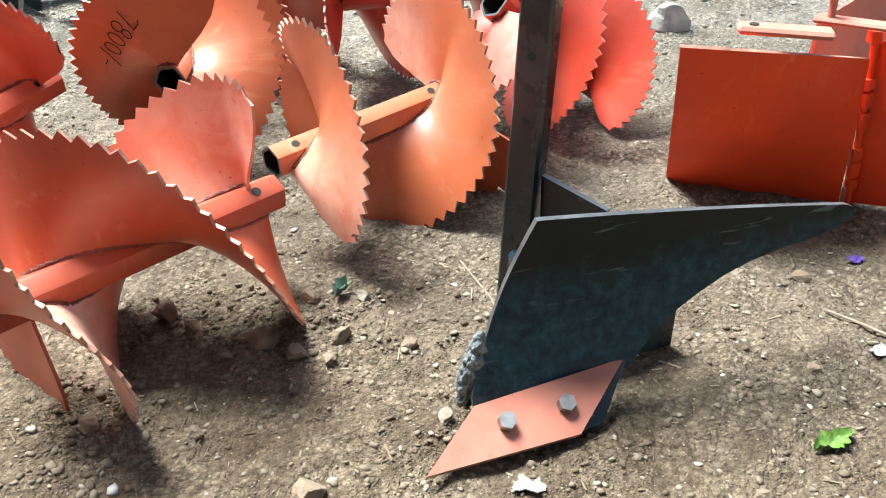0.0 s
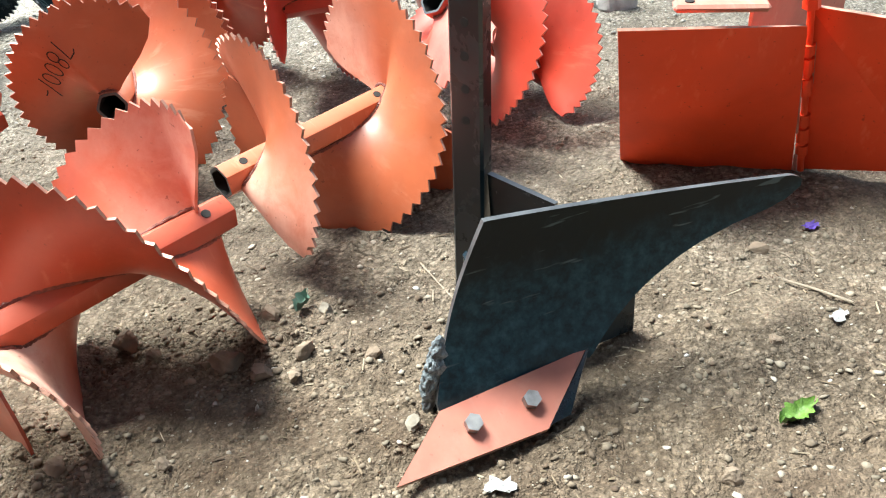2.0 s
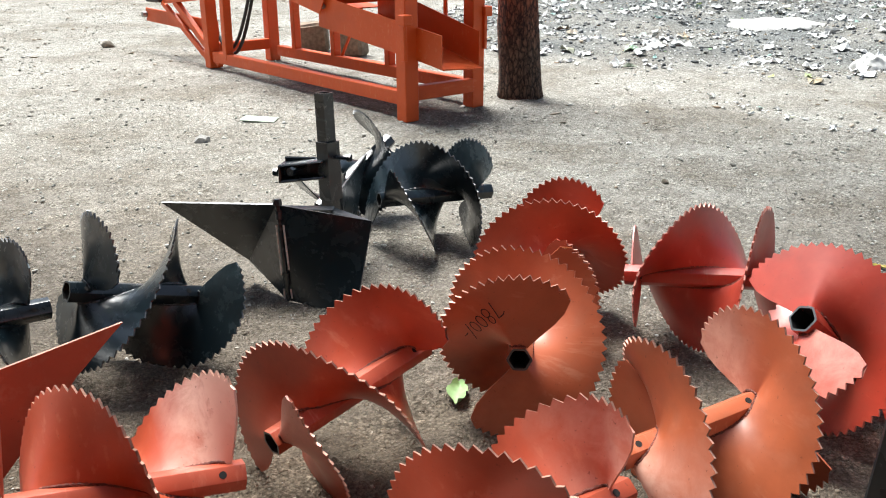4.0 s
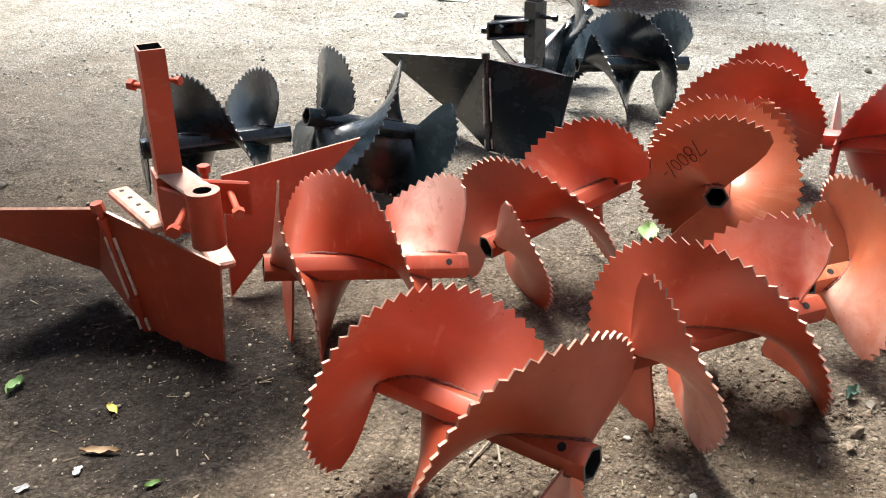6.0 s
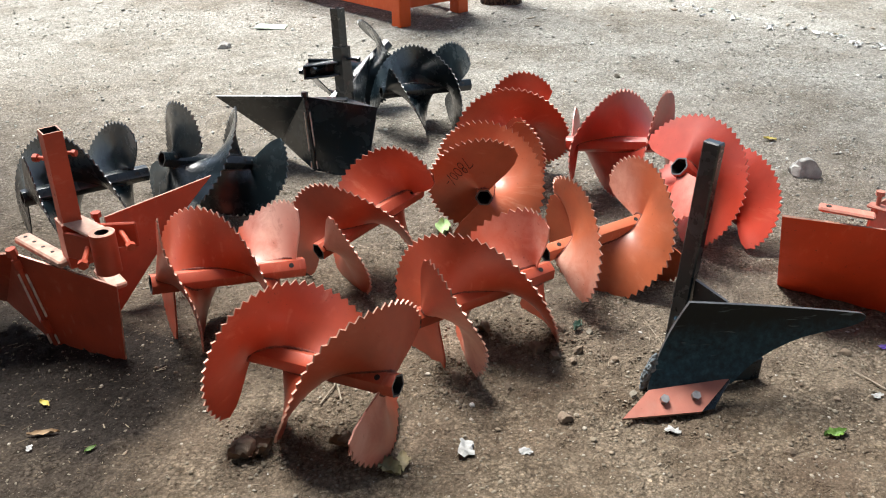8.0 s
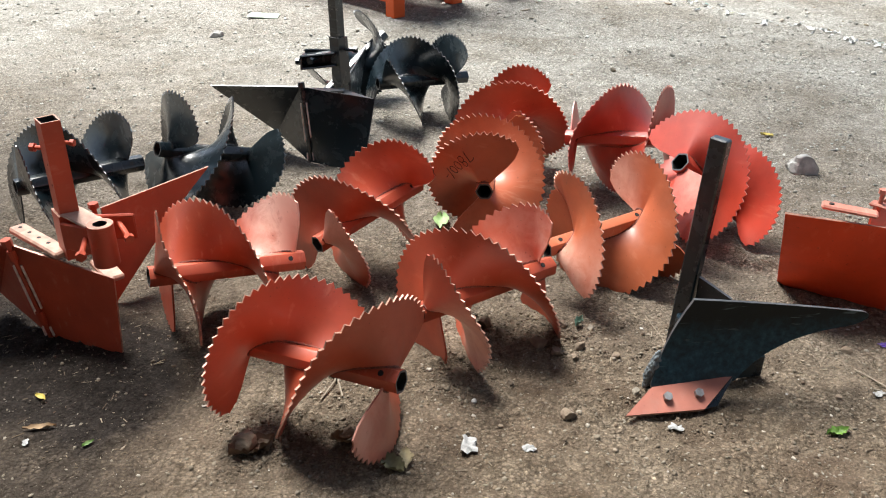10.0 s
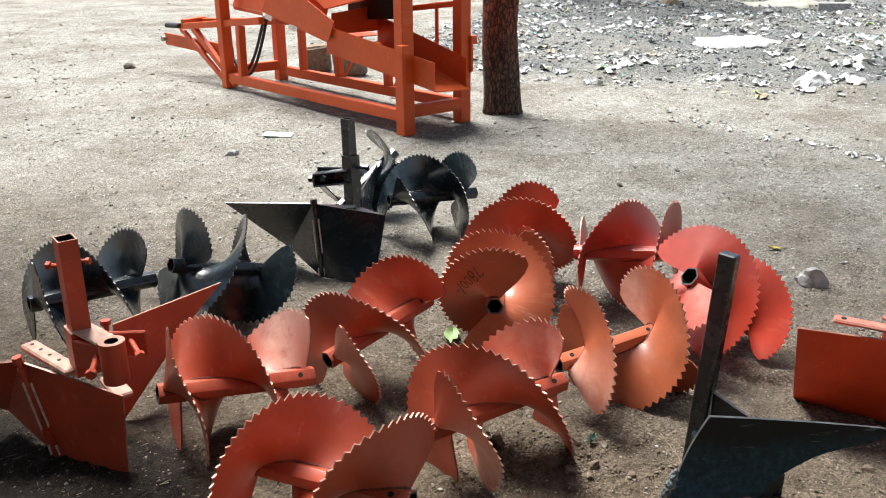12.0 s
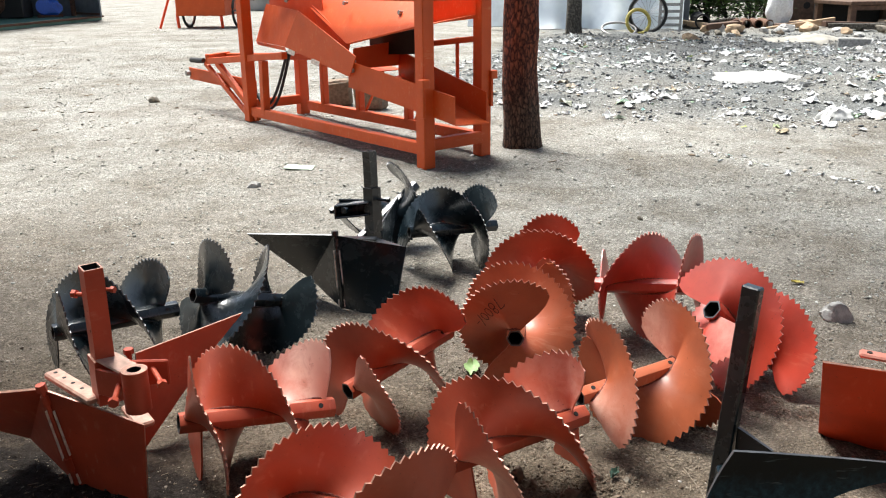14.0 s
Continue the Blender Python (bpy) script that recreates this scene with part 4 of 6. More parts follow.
auger(RED_LABEL + " on soil", RED, RED_EDGE, (-0.047, 1.728, 0.172), -2.9, 4.5, 50.0, 1, 0.1672,
      ((-0.177, -0.179, -0.179, -0.105, -0.031, 0.030, 0.072, 0.106, 0.137, 0.155),
       (-0.215, -0.206, -0.186, -0.121, -0.043, 0.014, 0.043, 0.075, 0.112, 0.134)), ((-169, 152), (-172, 153)), (-0.217, 0.160))
auger(OR_LABEL, ORANGE, EDGE, (-0.433, 1.795, 0.163), 73.5, 5.9, 147.0, -1, 0.1637,
      ((-0.148, -0.146, -0.124, -0.077, -0.026, 0.026, 0.077, 0.118, 0.110, 0.100),
       (-0.148, -0.146, -0.124, -0.077, -0.026, 0.026, 0.077, 0.118, 0.110, 0.100)), ((-182, 182), (-182, 182)), (-0.180, 0.180), taper=(-0.000, 0.054))
auger(BLK_LABEL, BLACK, BLACK_EDGE, (-1.555, 1.090, 0.162), 51.7, -2.0, 153.2, -1, 0.1612,
      ((-0.132, -0.135, -0.122, -0.077, -0.026, 0.026, 0.077, 0.125, 0.154, 0.160),
       (-0.132, -0.135, -0.122, -0.077, -0.026, 0.026, 0.077, 0.125, 0.154, 0.160)), ((-184, 184), (-184, 184)), (-0.145, 0.199), taper=(-0.012, -0.017), group="black augers", paled=((0, 1, 0.8),))
auger(BLK_LABEL, BLACK, BLACK_EDGE, (-1.267, 1.329, 0.171), 55.9, -17.5, 320.5, 1, 0.1673,
      ((-0.113, -0.121, -0.123, -0.084, -0.027, 0.035, 0.099, 0.128, 0.124, 0.131),
       (-0.110, -0.118, -0.120, -0.077, -0.040, 0.024, 0.106, 0.155, 0.158, 0.157)), ((-208, 176), (-205, 175)), (-0.155, 0.140), group="black augers", paled=((0, 0, 0.3), (1, 1, 0.3), (0, 1, 0.5)))
auger(BLK_LABEL, BLACK, BLACK_EDGE, (-0.815, 2.239, 0.158), 37.7, -2.5, 140.3, -1, 0.1654,
      ((-0.211, -0.212, -0.151, -0.078, -0.024, 0.016, 0.043, 0.068, 0.088, 0.094),
       (-0.220, -0.219, -0.179, -0.116, -0.051, 0.015, 0.044, 0.061, 0.088, 0.087)), ((-180, 182), (-180, 193)), (-0.219, 0.138), group="black augers", paled=((0, 1, 0.8),))
auger("glossy black steel auger leaning behind the black ridger", BLACK, BLACK_EDGE, (-1.154, 2.358, 0.168), 238.7, -30.0, 318.3, 1, 0.1510,
      ((-0.143, -0.140, -0.115, -0.071, -0.024, 0.024, 0.071, 0.116, 0.146, 0.151),
       (-0.143, -0.140, -0.115, -0.071, -0.024, 0.024, 0.071, 0.116, 0.146, 0.151)), ((-180, 181), (-181, 181)), (-0.170, 0.170), group="black augers")


# ---- ridgers ----
def quad_sheet(a, b, c, d, thick=0.005, bow=0.0, fold=0.0):
    """A sheet through four corners in turn, its middle pushed out by bow, creased along a diagonal by fold."""
    a, b, c, d = (np.array(p, float) for p in (a, b, c, d))
    n = np.cross(c - a, d - b)
    n /= np.linalg.norm(n)
    return sheet(lambda u, v: (a * (1 - u) + b * u) * (1 - v) + (d * (1 - u) + c * u) * v + n * (bow * 16 * u * (1 - u) * v * (1 - v) + fold * (1 - abs(u + v - 1))), 16, 16, thick)


def plate(name, corners, mats, parent, thick=0.005, bow=0.0, label="", fold=0.0):
    v, f, mi = quad_sheet(*corners, thick, bow, fold)
    return part(name, slotted(name, v, f, mi, mats, True, 40), None, parent, label)


def hinge(parent, foot, head, side, mat, worn, barrels):
    """Welded knuckles round a long pin with a domed head, and worn strips along both sides."""
    foot, head, side = Vector(foot), Vector(head), Vector(side)
    h = part("hinge", rod(foot, head, 0.0048, 10), mat, parent, "worn hinge with welded knuckles")
    for s, e in barrels:
        part("knuckle", rod(foot.lerp(head, s), foot.lerp(head, e), 0.0088, 12), mat, h, smooth=False)
    for k in (-1, 1):
        for s, e in ((0.30 + 0.03 * k, 0.80), (0.02, 0.13)):
            part("worn_strip", beam(foot.lerp(head, s) + side * 0.0105 * k, foot.lerp(head, e) + side * 0.0095 * k, 0.0065, 0.004, tuple(side)), worn, h, "bare worn steel strip")
    part("pin_head", rod(head, head + (head - foot).normalized() * 0.016, 0.012, 6, r2=0.011), mat, h)


def hollow_post(parent, foot, head, w, wall, mats, turn=0.0):
    foot, head = Vector(foot), Vector(head)
    v, f, mi = hollow(4, w * 0.7071, (w - 2 * wall) * 0.7071, 0.0, (head - foot).length, radians(45))
    me = slotted("shank", v, f, mi, mats, False)
    ob = part("shank", me, None, parent)
    m = (head - foot).to_track_quat("X", "Y").to_matrix().to_4x4()
    ob.matrix_local = Matrix.Translation(foot) @ m @ pose(0, 0, 0, turn)
    return ob


def ridger(label, at, mats, worn, near, far, barrels, gap=0.0, fold=0.0, third=None):
    """A hinged two-winged ridger. near: four corners of the broad wing, far: (tip, fold foot); all from the hinge's foot."""
    ob = thing("ridger", pose(*at), label, "ridger", "ridgers")
    foot, head = near[0], near[1]
    plate("wing", near, mats, ob, 0.005, 0.0 if fold else 0.006, "", fold)
    tip, fold = far
    h2 = tuple(Vector(head) + Vector((gap - 0.006, 0.004, 0)))
    plate("wing", (fold, tuple(Vector(foot) + Vector((gap - 0.008, 0.004, 0))), h2, tuple(Vector(h2).lerp(Vector(fold), 0.02))), mats, ob)
    plate("wing", (fold, h2, tip, tuple(Vector(fold).lerp(Vector(tip), 0.06))), mats, ob)
    if third:
        plate("rear_wing", third, mats, ob, 0.005, 0.0)
    out = (Vector(near[2]) - Vector(foot)).cross(Vector(head) - Vector(foot)).normalized() * 0.006
    out = -out if out.y > 0 else out
    mid = Vector((gap / 2, 0, 0))
    side = (Vector(head) - Vector(foot)).cross(out).normalized()
    hinge(ob, Vector(foot) + out + mid, Vector(head) + out + mid, side, mats[0], worn, barrels)
    return ob


OR_MATS, BK_MATS, SG_MATS = [DEEP, EDGE], [BLACK, BLACK_EDGE], [SIGNAL, EDGE]

# orange ridger: wings, shank with clamp, socket and bolts
at = Vector((-1.293, 0.586, 0.0))
rid = ridger("orange-red steel ridger with hinged wings and a square shank", at, OR_MATS, BARE,
             ((0, 0, 0.0), (-0.02, -0.034, 0.25), (0.199, -0.008, 0.182), (0.193, -0.022, -0.004)),
             ((-0.30, -0.165, 0.25), (-0.18, 0.073, 0.05)), ((0.86, 0.95), (0.17, 0.30)),
             third=((0.058, 0.165, 0.0), (0.061, 0.176, 0.25), (0.186, 0.461, 0.252), (0.145, 0.372, 0.185)))
sx, sy = 0.118, -0.008
hollow_post(rid, (sx, sy, 0.24), (sx + 0.011, sy - 0.011, 0.535), 0.038, 0.003, [DEEP, INSIDE, EDGE], 8)
sleeve = hollow_post(rid, (sx - 0.002, sy + 0.002, 0.232), (sx + 0.002, sy - 0.002, 0.335), 0.048, 0.0045, [DEEP, INSIDE, EDGE], 8)
sleeve.name = "sleeve"
for z in (0.40, 0.445, 0.49):
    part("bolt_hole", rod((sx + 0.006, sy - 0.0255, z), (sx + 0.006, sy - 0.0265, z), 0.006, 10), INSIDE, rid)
hex_bolt(rid, (sx - 0.036, sy - 0.006, 0.470), (-1, -0.1, 0), 0.016, 0.02, DEEP)
hex_bolt(rid, (sx + 0.044, sy + 0.0, 0.485), (1, 0.1, 0), 0.013, 0.02, DEEP)
part("gusset", beam((0.128, -0.014, 0.336), (0.195, -0.03, 0.322), 0.05, 0.006), TOP_LIT, rid, "pale top-lit steel gusset")
part("clamp_plate", box(0.12, 0.008, 0.058, pose(0.200, 0.000, 0.300, 0, 0, 18)), DEEP, rid)
part("clamp_plate", box(0.10, 0.008, 0.062, pose(0.170, -0.046, 0.290, 0, 0, -8)), DEEP, rid)
v, f, mi = hollow(20, 0.026, 0.014, -0.045, 0.045)
sock = part("socket", slotted("socket", v, f, mi, [DEEP, INSIDE, EDGE], True, 30), None, rid)
sock.matrix_local = pose(0.227, -0.056, 0.292, 0, 90, 0)
hex_bolt(rid, (0.205, -0.10, 0.287), (0.45, -1, -0.15), 0.019, 0.055, DEEP)
hex_bolt(rid, (0.268, -0.03, 0.300), (0.8, -0.7, -0.2), 0.018, 0.060, DEEP)
hex_bolt(rid, (0.143, 0.045, 0.317), (0, 0, 1), 0.019, 0.022, DEEP)
bar = part("adjusting_bar", beam((-0.076, 0.058, 0.238), (0.104, -0.028, 0.238), 0.038, 0.016), TOP_LIT, rid, "pale top-lit flat adjusting bar")
for k in (0.10, 0.30, 0.50, 0.70):
    p = Vector((-0.076, 0.058, 0.2465)).lerp(Vector((0.104, -0.028, 0.2465)), k)
    part("bolt_hole", rod(p - Vector((0, 0, 0.004)), p, 0.0045, 12), INSIDE, bar)
part("adjusting_bar", beam((0.105, 0.075, 0.172), (0.180, 0.022, 0.160), 0.042, 0.014), TOP_LIT, rid, "pale top-lit flat adjusting bar")

# black ridger
at = Vector((-1.11, 1.73, 0.0))
rid = ridger("glossy black steel ridger with hinged wings and a tall shank", at, BK_MATS, BARE,
             ((0, 0, 0.0), (-0.021, 0.018, 0.252), (0.222, 0.035, 0.224), (0.201, -0.053, -0.004)),
             ((-0.321, -0.034, 0.252), (-0.165, 0.11, 0.055)), ((0.86, 0.95), (0.17, 0.30)))
sx, sy = 0.062, 0.165
hollow_post(rid, (sx, sy, 0.10), (sx - 0.012, sy + 0.012, 0.510), 0.034, 0.003, [BLACK, INSIDE, BLACK_EDGE], 20)
sleeve = hollow_post(rid, (sx, sy, 0.23), (sx - 0.005, sy + 0.005, 0.385), 0.043, 0.004, [BLACK, INSIDE, BLACK_EDGE], 20)
sleeve.name = "sleeve"
hex_bolt(rid, (sx + 0.05, sy, 0.345), (1, 0, 0), 0.018, 0.03, BLACK)
# bars take the paler edge tone for light on their tops
part("adjusting_bar", beam((-0.10, 0.07, 0.222), (0.09, 0.11, 0.222), 0.03, 0.006), BLACK_EDGE, rid, "flat adjusting bar in a top-lit tone")
part("adjusting_bar", beam((0.08, 0.12, 0.215), (0.205, 0.055, 0.210), 0.03, 0.006), BLACK_EDGE, rid, "flat adjusting bar in a top-lit tone")
plate("rear_wing", ((0.08, 0.20, 0.0), (0.077, 0.20, 0.25), (0.02, 0.56, 0.252), (0.04, 0.45, 0.185)), BK_MATS, rid)
for z in (0.290, 0.332):
    part("clamp_plate", beam((-0.065, 0.14, z - 0.010), (0.05, 0.16, z + 0.004), 0.046, 0.007), BLACK, rid)
part("clamp_plate", box(0.007, 0.046, 0.050, pose(-0.062, 0.14, 0.301)), BLACK, rid)
part("clamp_plate", box(0.11, 0.007, 0.060, pose(-0.008, 0.168, 0.310, 0, 0, 8)), BLACK, rid)
hex_bolt(rid, (-0.02, 0.112, 0.315), (-0.2, -1, 0), 0.02, 0.05, BLACK)
hex_bolt(rid, (-0.075, 0.14, 0.30), (-1, 0, 0), 0.02, 0.02, BLACK)

# red ridger
at = Vector((0.578, 1.153, 0.0))
rid = ridger("bright red steel ridger with hinged wings and bolted bars", at, SG_MATS, PINK,
             ((0, 0, 0.0), (-0.030, -0.034, 0.258), (-0.287, -0.118, 0.280), (-0.232, 0.122, 0.0)),
             ((0.24, -0.30, 0.25), (0.15, -0.10, 0.03)), ((0.74, 0.80), (0.64, 0.72), (0.50, 0.60), (0.31, 0.38), (0.20, 0.29), (0.12, 0.18)), 0.018, 0.034)
part("adjusting_bar", beam((-0.205, -0.060, 0.284), (-0.09, -0.082, 0.280), 0.034, 0.010), PINK, rid, "faded pink bar with bolt holes")
part("bolt_hole", rod((-0.185, -0.064, 0.287), (-0.185, -0.064, 0.2900), 0.006, 10), INSIDE, rid)
part("link_bar", beam((-0.095, -0.02, 0.283), (0.02, -0.09, 0.283), 0.028, 0.007), PINK, rid)
hex_bolt(rid, (-0.078, -0.030, 0.310), (0, 0, 1), 0.017, 0.045, PINK)
part("rear_wing", slotted("rear_wing", *quad_sheet((-0.08, 0.03, 0.10), (-0.08, 0.0, 0.275), (0.16, 0.24, 0.30), (0.16, 0.26, 0.10)), [PINK, EDGE], True), None, rid)


# ---- mouldboard plough ----
def plough():
    ob = thing("mouldboard_plough", pose(0.038, 0.663, 0.0, 0, 0, 22.6), "black mouldboard plough with a red bolted share and tall post", "plough")

    def top(s):
        return 0.033 + s / 0.077 * 0.186 if s < 0.077 else 0.219 - (s - 0.077) / 0.373 * 0.053

    def low(s):
        if s < 0.172:
            return 0.030
        xs, zs = (0.172, 0.180, 0.194, 0.216, 0.242, 0.264, 0.298, 0.326, 0.366, 0.410, 0.434, 0.452), (0.026, 0.030, 0.043, 0.061, 0.079, 0.091, 0.107, 0.117, 0.127, 0.134, 0.141, 0.153)
        return float(np.interp(s, xs, zs))

    def face(u, w):
        s = 0.002 + 0.449 * u
        z0, z1 = low(s), top(s)
        if s > 0.435:
            z1 -= (s - 0.435) ** 2 * 22
        z = z0 + (max(z1, z0 + 0.001) - z0) * w
        # hollow low down, curling forward towards the top
        return (s, 0.024 * (z / 0.22) + 0.018 * math.sin(min(1.0, max(0.0, z - 0.03) / 0.19) * math.pi) * (1 - 0.5 * s / 0.45) - 0.02 * (s / 0.45) ** 2, z)

    v, f, mi = sheet(face, 90, 24, 0.006)
    part("mouldboard", slotted("mouldboard", v, f, mi, [BOARD, BLACK_EDGE], True, 50), None, ob)
    # share: a flat bevelled blade in front
    sh = ((-0.068, -0.050, 0.006), (0.096, -0.052, 0.004), (0.176, 0.004, 0.036), (0.0, -0.004, 0.034))
    v, f, mi = quad_sheet(*sh, thick=0.009)
    share = part("share", slotted("share", v, f, mi, [PINK, EDGE], True), None, ob, "scratched red steel share")
    n = (Vector(sh[1]) - Vector(sh[0])).cross(Vector(sh[3]) - Vector(sh[0])).normalized()
    for k in (0.34, 0.73):
        c = Vector(sh[0]).lerp(Vector(sh[1]), k).lerp(Vector(sh[3]).lerp(Vector(sh[2]), k), 0.52)
        hex_bolt(share, c + n * 0.005, n, 0.0165, 0.011, STEEL)
    part("share_backing", slotted("share_backing", *quad_sheet((0.098, -0.045, 0.0), (0.128, -0.040, 0.0), (0.184, 0.006, 0.040), (0.150, 0.008, 0.026), thick=0.008), [BLUE_BLACK, BLACK_EDGE], True), None, ob)
    # frog and landside behind the left edge
    part("landside", beam((0.0, 0.03, 0.035), (0.268, 0.049, 0.026), 0.014, 0.055), BLUE_BLACK, ob)
    bm = bmesh.new()
    bmesh.ops.create_icosphere(bm, subdivisions=5, radius=1.0)
    for q in bm.verts:
        g = 1 + 0.5 * noise.noise(q.co * 1.6 + Vector((0, 0, 7 * q.co.z))) + 0.3 * noise.noise(q.co * 4.0 + Vector((0, 0, 14 * q.co.z)))
        q.co = Vector((0.008 + 0.012 * q.co.z + q.co.x * 0.0105 * g, 0.022 + q.co.y * 0.009 * g, 0.060 + q.co.z * 0.046))
    part("weld_filler", bm, GREASE, ob, "lumpy pale grey filler", True)
    # post with a row of holes
    foot, head = Vector((0.106, 0.137, 0.0)), Vector((0.138, 0.131, 0.51))
    tilt = Matrix.Translation((foot + head) / 2) @ (head - foot).to_track_quat("Z", "Y").to_matrix().to_4x4() @ pose(0, 0, 0, 0, 0, -42)
    post = part("post", box(0.024, 0.037, (head - foot).length, tilt), BLACK, ob)
    side = tilt.to_3x3()
    for k in range(7):
        d = side @ Vector((1, 0, 0))
        d = -d if d.y > 0 else d
        c = foot.lerp(head, 0.93 - 0.055 * k * (1.2 if k > 2 else 1)) + d * 0.0122
        part("post_hole", rod(c - d * 0.002, c + d * 0.0003, 0.0048, 12), INSIDE, post)
    px, py = 0.118, 0.133
    plate("gusset", ((px + 0.014, py - 0.014, 0.15), (0.165, 0.055, 0.15), (0.172, 0.050, 0.195), (px + 0.014, py - 0.014, 0.212)), [BLACK, BLACK_EDGE], ob, 0.007, label="black welded gusset plate")
    part("frog", beam((px - 0.01, py - 0.01, 0.10), (0.10, 0.070, 0.09), 0.03, 0.06), BLUE_BLACK, ob)


plough()


# ---- threshing machine ----
def machine():
    deg = math.degrees(math.atan2(0.58873, -0.80833))
    ob = thing("threshing_machine", pose(-1.443, 3.904, 0.0, 0, 0, deg), "orange painted steel threshing machine with sloping chutes", "machine")

    # local: X along the long side, Y away behind is negative
    def P(u, v, z):
        return Vector((u, -v, z))

    def bar(name, a, b, w, h, mat=MACHINE, parent=ob, up=(0, 0, 1)):
        return part(name, beam(P(*a), P(*b), w, h, up), mat, parent)

    W, Ln = 0.49, 2.24
    for u, v in ((0.02, 0.0), (0.09, W), (Ln, 0.0), (Ln + 0.06, W)):
        bar("leg", (u, v, -0.005), (u, v, 1.35), 0.08, 0.08, up=(0, 1, 0))
    for v in (0.0, W):
        bar("lower_rail", (0.07, v, 0.105), (Ln - 0.05, v, 0.075), 0.05, 0.07)
        bar("upper_rail", (0.0, v, 0.965), (Ln, v, 0.955), 0.05, 0.07)
    for u in (0.05, Ln + 0.02):
        bar("cross_rail", (u, 0.05, 0.12), (u, W - 0.05, 0.12), 0.05, 0.07)
        bar("cross_rail", (u, 0.05, 0.965), (u, W - 0.05, 0.965), 0.05, 0.07)
    bar("tie_rail", (0.12, W - 0.02, 0.70), (0.62, W - 0.02, 0.64), 0.03, 0.035)
    for u in (0.85, 1.45, 1.95):
        bar("stanchion", (u, W, 0.10), (u, W, 0.52), 0.05, 0.05, up=(0, 1, 0))
    bar("stay", (0.30, W - 0.02, 0.70), (0.30, W - 0.02, 0.30), 0.02, 0.02, up=(0, 1, 0))
    bar("stay", (1.38, W, 0.12), (1.10, W, 0.48), 0.018, 0.018)
    bar("stay", (0.78, W, 0.12), (0.60, W, 0.40), 0.018, 0.018)
    # front stanchion and hitch bracket
    bar("stanchion", (2.0, 0.0, 0.07), (1.98, 0.0, 0.47), 0.055, 0.055, up=(0, 1, 0))
    bar("hitch_rail", (1.65, 0.0, 0.53), (2.95, 0.0, 0.40), 0.045, 0.05)
    bar("hitch_rail", (1.75, 0.28, 0.50), (3.05, 0.20, 0.42), 0.045, 0.05)
    bar("hitch_rail", (2.20, 0.04, 0.255), (3.36, 0.0, 0.27), 0.012, 0.10)
    bar("hitch_cross", (2.92, -0.02, 0.42), (3.05, 0.22, 0.42), 0.05, 0.075)
    bar("hitch_stay", (3.02, 0.0, 0.38), (2.30, 0.0, 0.04), 0.028, 0.04)
    bar("hitch_stay", (2.78, 0.0, 0.40), (2.12, 0.0, 0.03), 0.04, 0.05)
    part("hitch_pin", rod(P(3.0, -0.02, 0.40), P(3.25, -0.02, 0.39), 0.022, 12), RUBBER, ob)
    part("hitch_pin", rod(P(3.35, -0.04, 0.27), P(3.35, 0.05, 0.27), 0.022, 12), STEEL, ob)

    def slab(name, pts, thick=0.006, mat=MACHINE):
        v, f, mi = quad_sheet(*[tuple(P(*p)) for p in pts], thick)
        return part(name, slotted(name, v, f, mi, [mat, mat], False), None, ob)

    # main sloping chute, side panels and trough
    slab("chute_front", ((2.264, 0.10, 0.591), (2.057, 0.10, 0.870), (1.354, -0.034, 0.845), (1.573, -0.034, 0.598)))
    slab("chute_side", ((1.573, -0.034, 0.598), (1.354, -0.034, 0.845), (0.672, -0.034, 0.590), (0.755, -0.034, 0.460)))
    slab("chute_lip", ((2.262, 0.10, 0.589), (1.571, -0.036, 0.596), (1.56, -0.036, 0.572), (2.24, 0.10, 0.566)))
    slab("chute_back", ((2.2, 0.20, 0.66), (2.2, 0.20, 0.96), (1.30, 0.12, 0.96), (1.30, 0.12, 0.70)))
    slab("hopper_side", ((1.85, 0.21, 1.0), (0.80, 0.01, 0.665), (0.90, 0.03, 0.52), (1.75, 0.21, 0.66)))
    slab("chute_floor", ((1.60, -0.02, 0.60), (2.15, 0.40, 0.60), (0.80, 0.40, 0.47), (0.80, -0.02, 0.47)))
    slab("hopper_side", ((1.80, 0.20, 0.95), (0.20, 0.20, 0.96), (0.084, 0.0, 0.794), (0.823, 0.0, 0.657)))
    slab("hopper_bottom", ((0.823, 0.004, 0.653), (0.084, 0.004, 0.790), (0.10, 0.44, 0.84), (0.88, 0.44, 0.72)))
    slab("hopper_back", ((1.5, W - 0.04, 0.66), (1.5, W - 0.04, 0.95), (0.1, W - 0.04, 0.95), (0.1, W - 0.04, 0.82)))
    slab("trough_side", ((0.805, -0.01, 0.39), (0.795, -0.01, 0.555), (-0.20, 0.04, 0.425), (-0.20, 0.04, 0.27)))
    slab("trough_side", ((0.80, 0.38, 0.42), (0.80, 0.38, 0.60), (-0.08, 0.38, 0.41), (-0.08, 0.38, 0.24)))
    slab("trough_floor", ((0.80, 0.0, 0.41), (0.80, 0.38, 0.43), (-0.13, 0.36, 0.235), (-0.20, 0.05, 0.265)))
    slab("trough_end", ((0.80, 0.02, 0.50), (0.80, 0.38, 0.50), (0.78, 0.38, 0.66), (0.78, 0.02, 0.63)))
    # dark sheet put in for the shade of the gap behind the chute
    slab("drum_cover", ((1.0, 0.30, 0.56), (1.0, 0.30, 0.74), (0.45, 0.30, 0.78), (0.45, 0.30, 0.60)), 0.02, INSIDE)
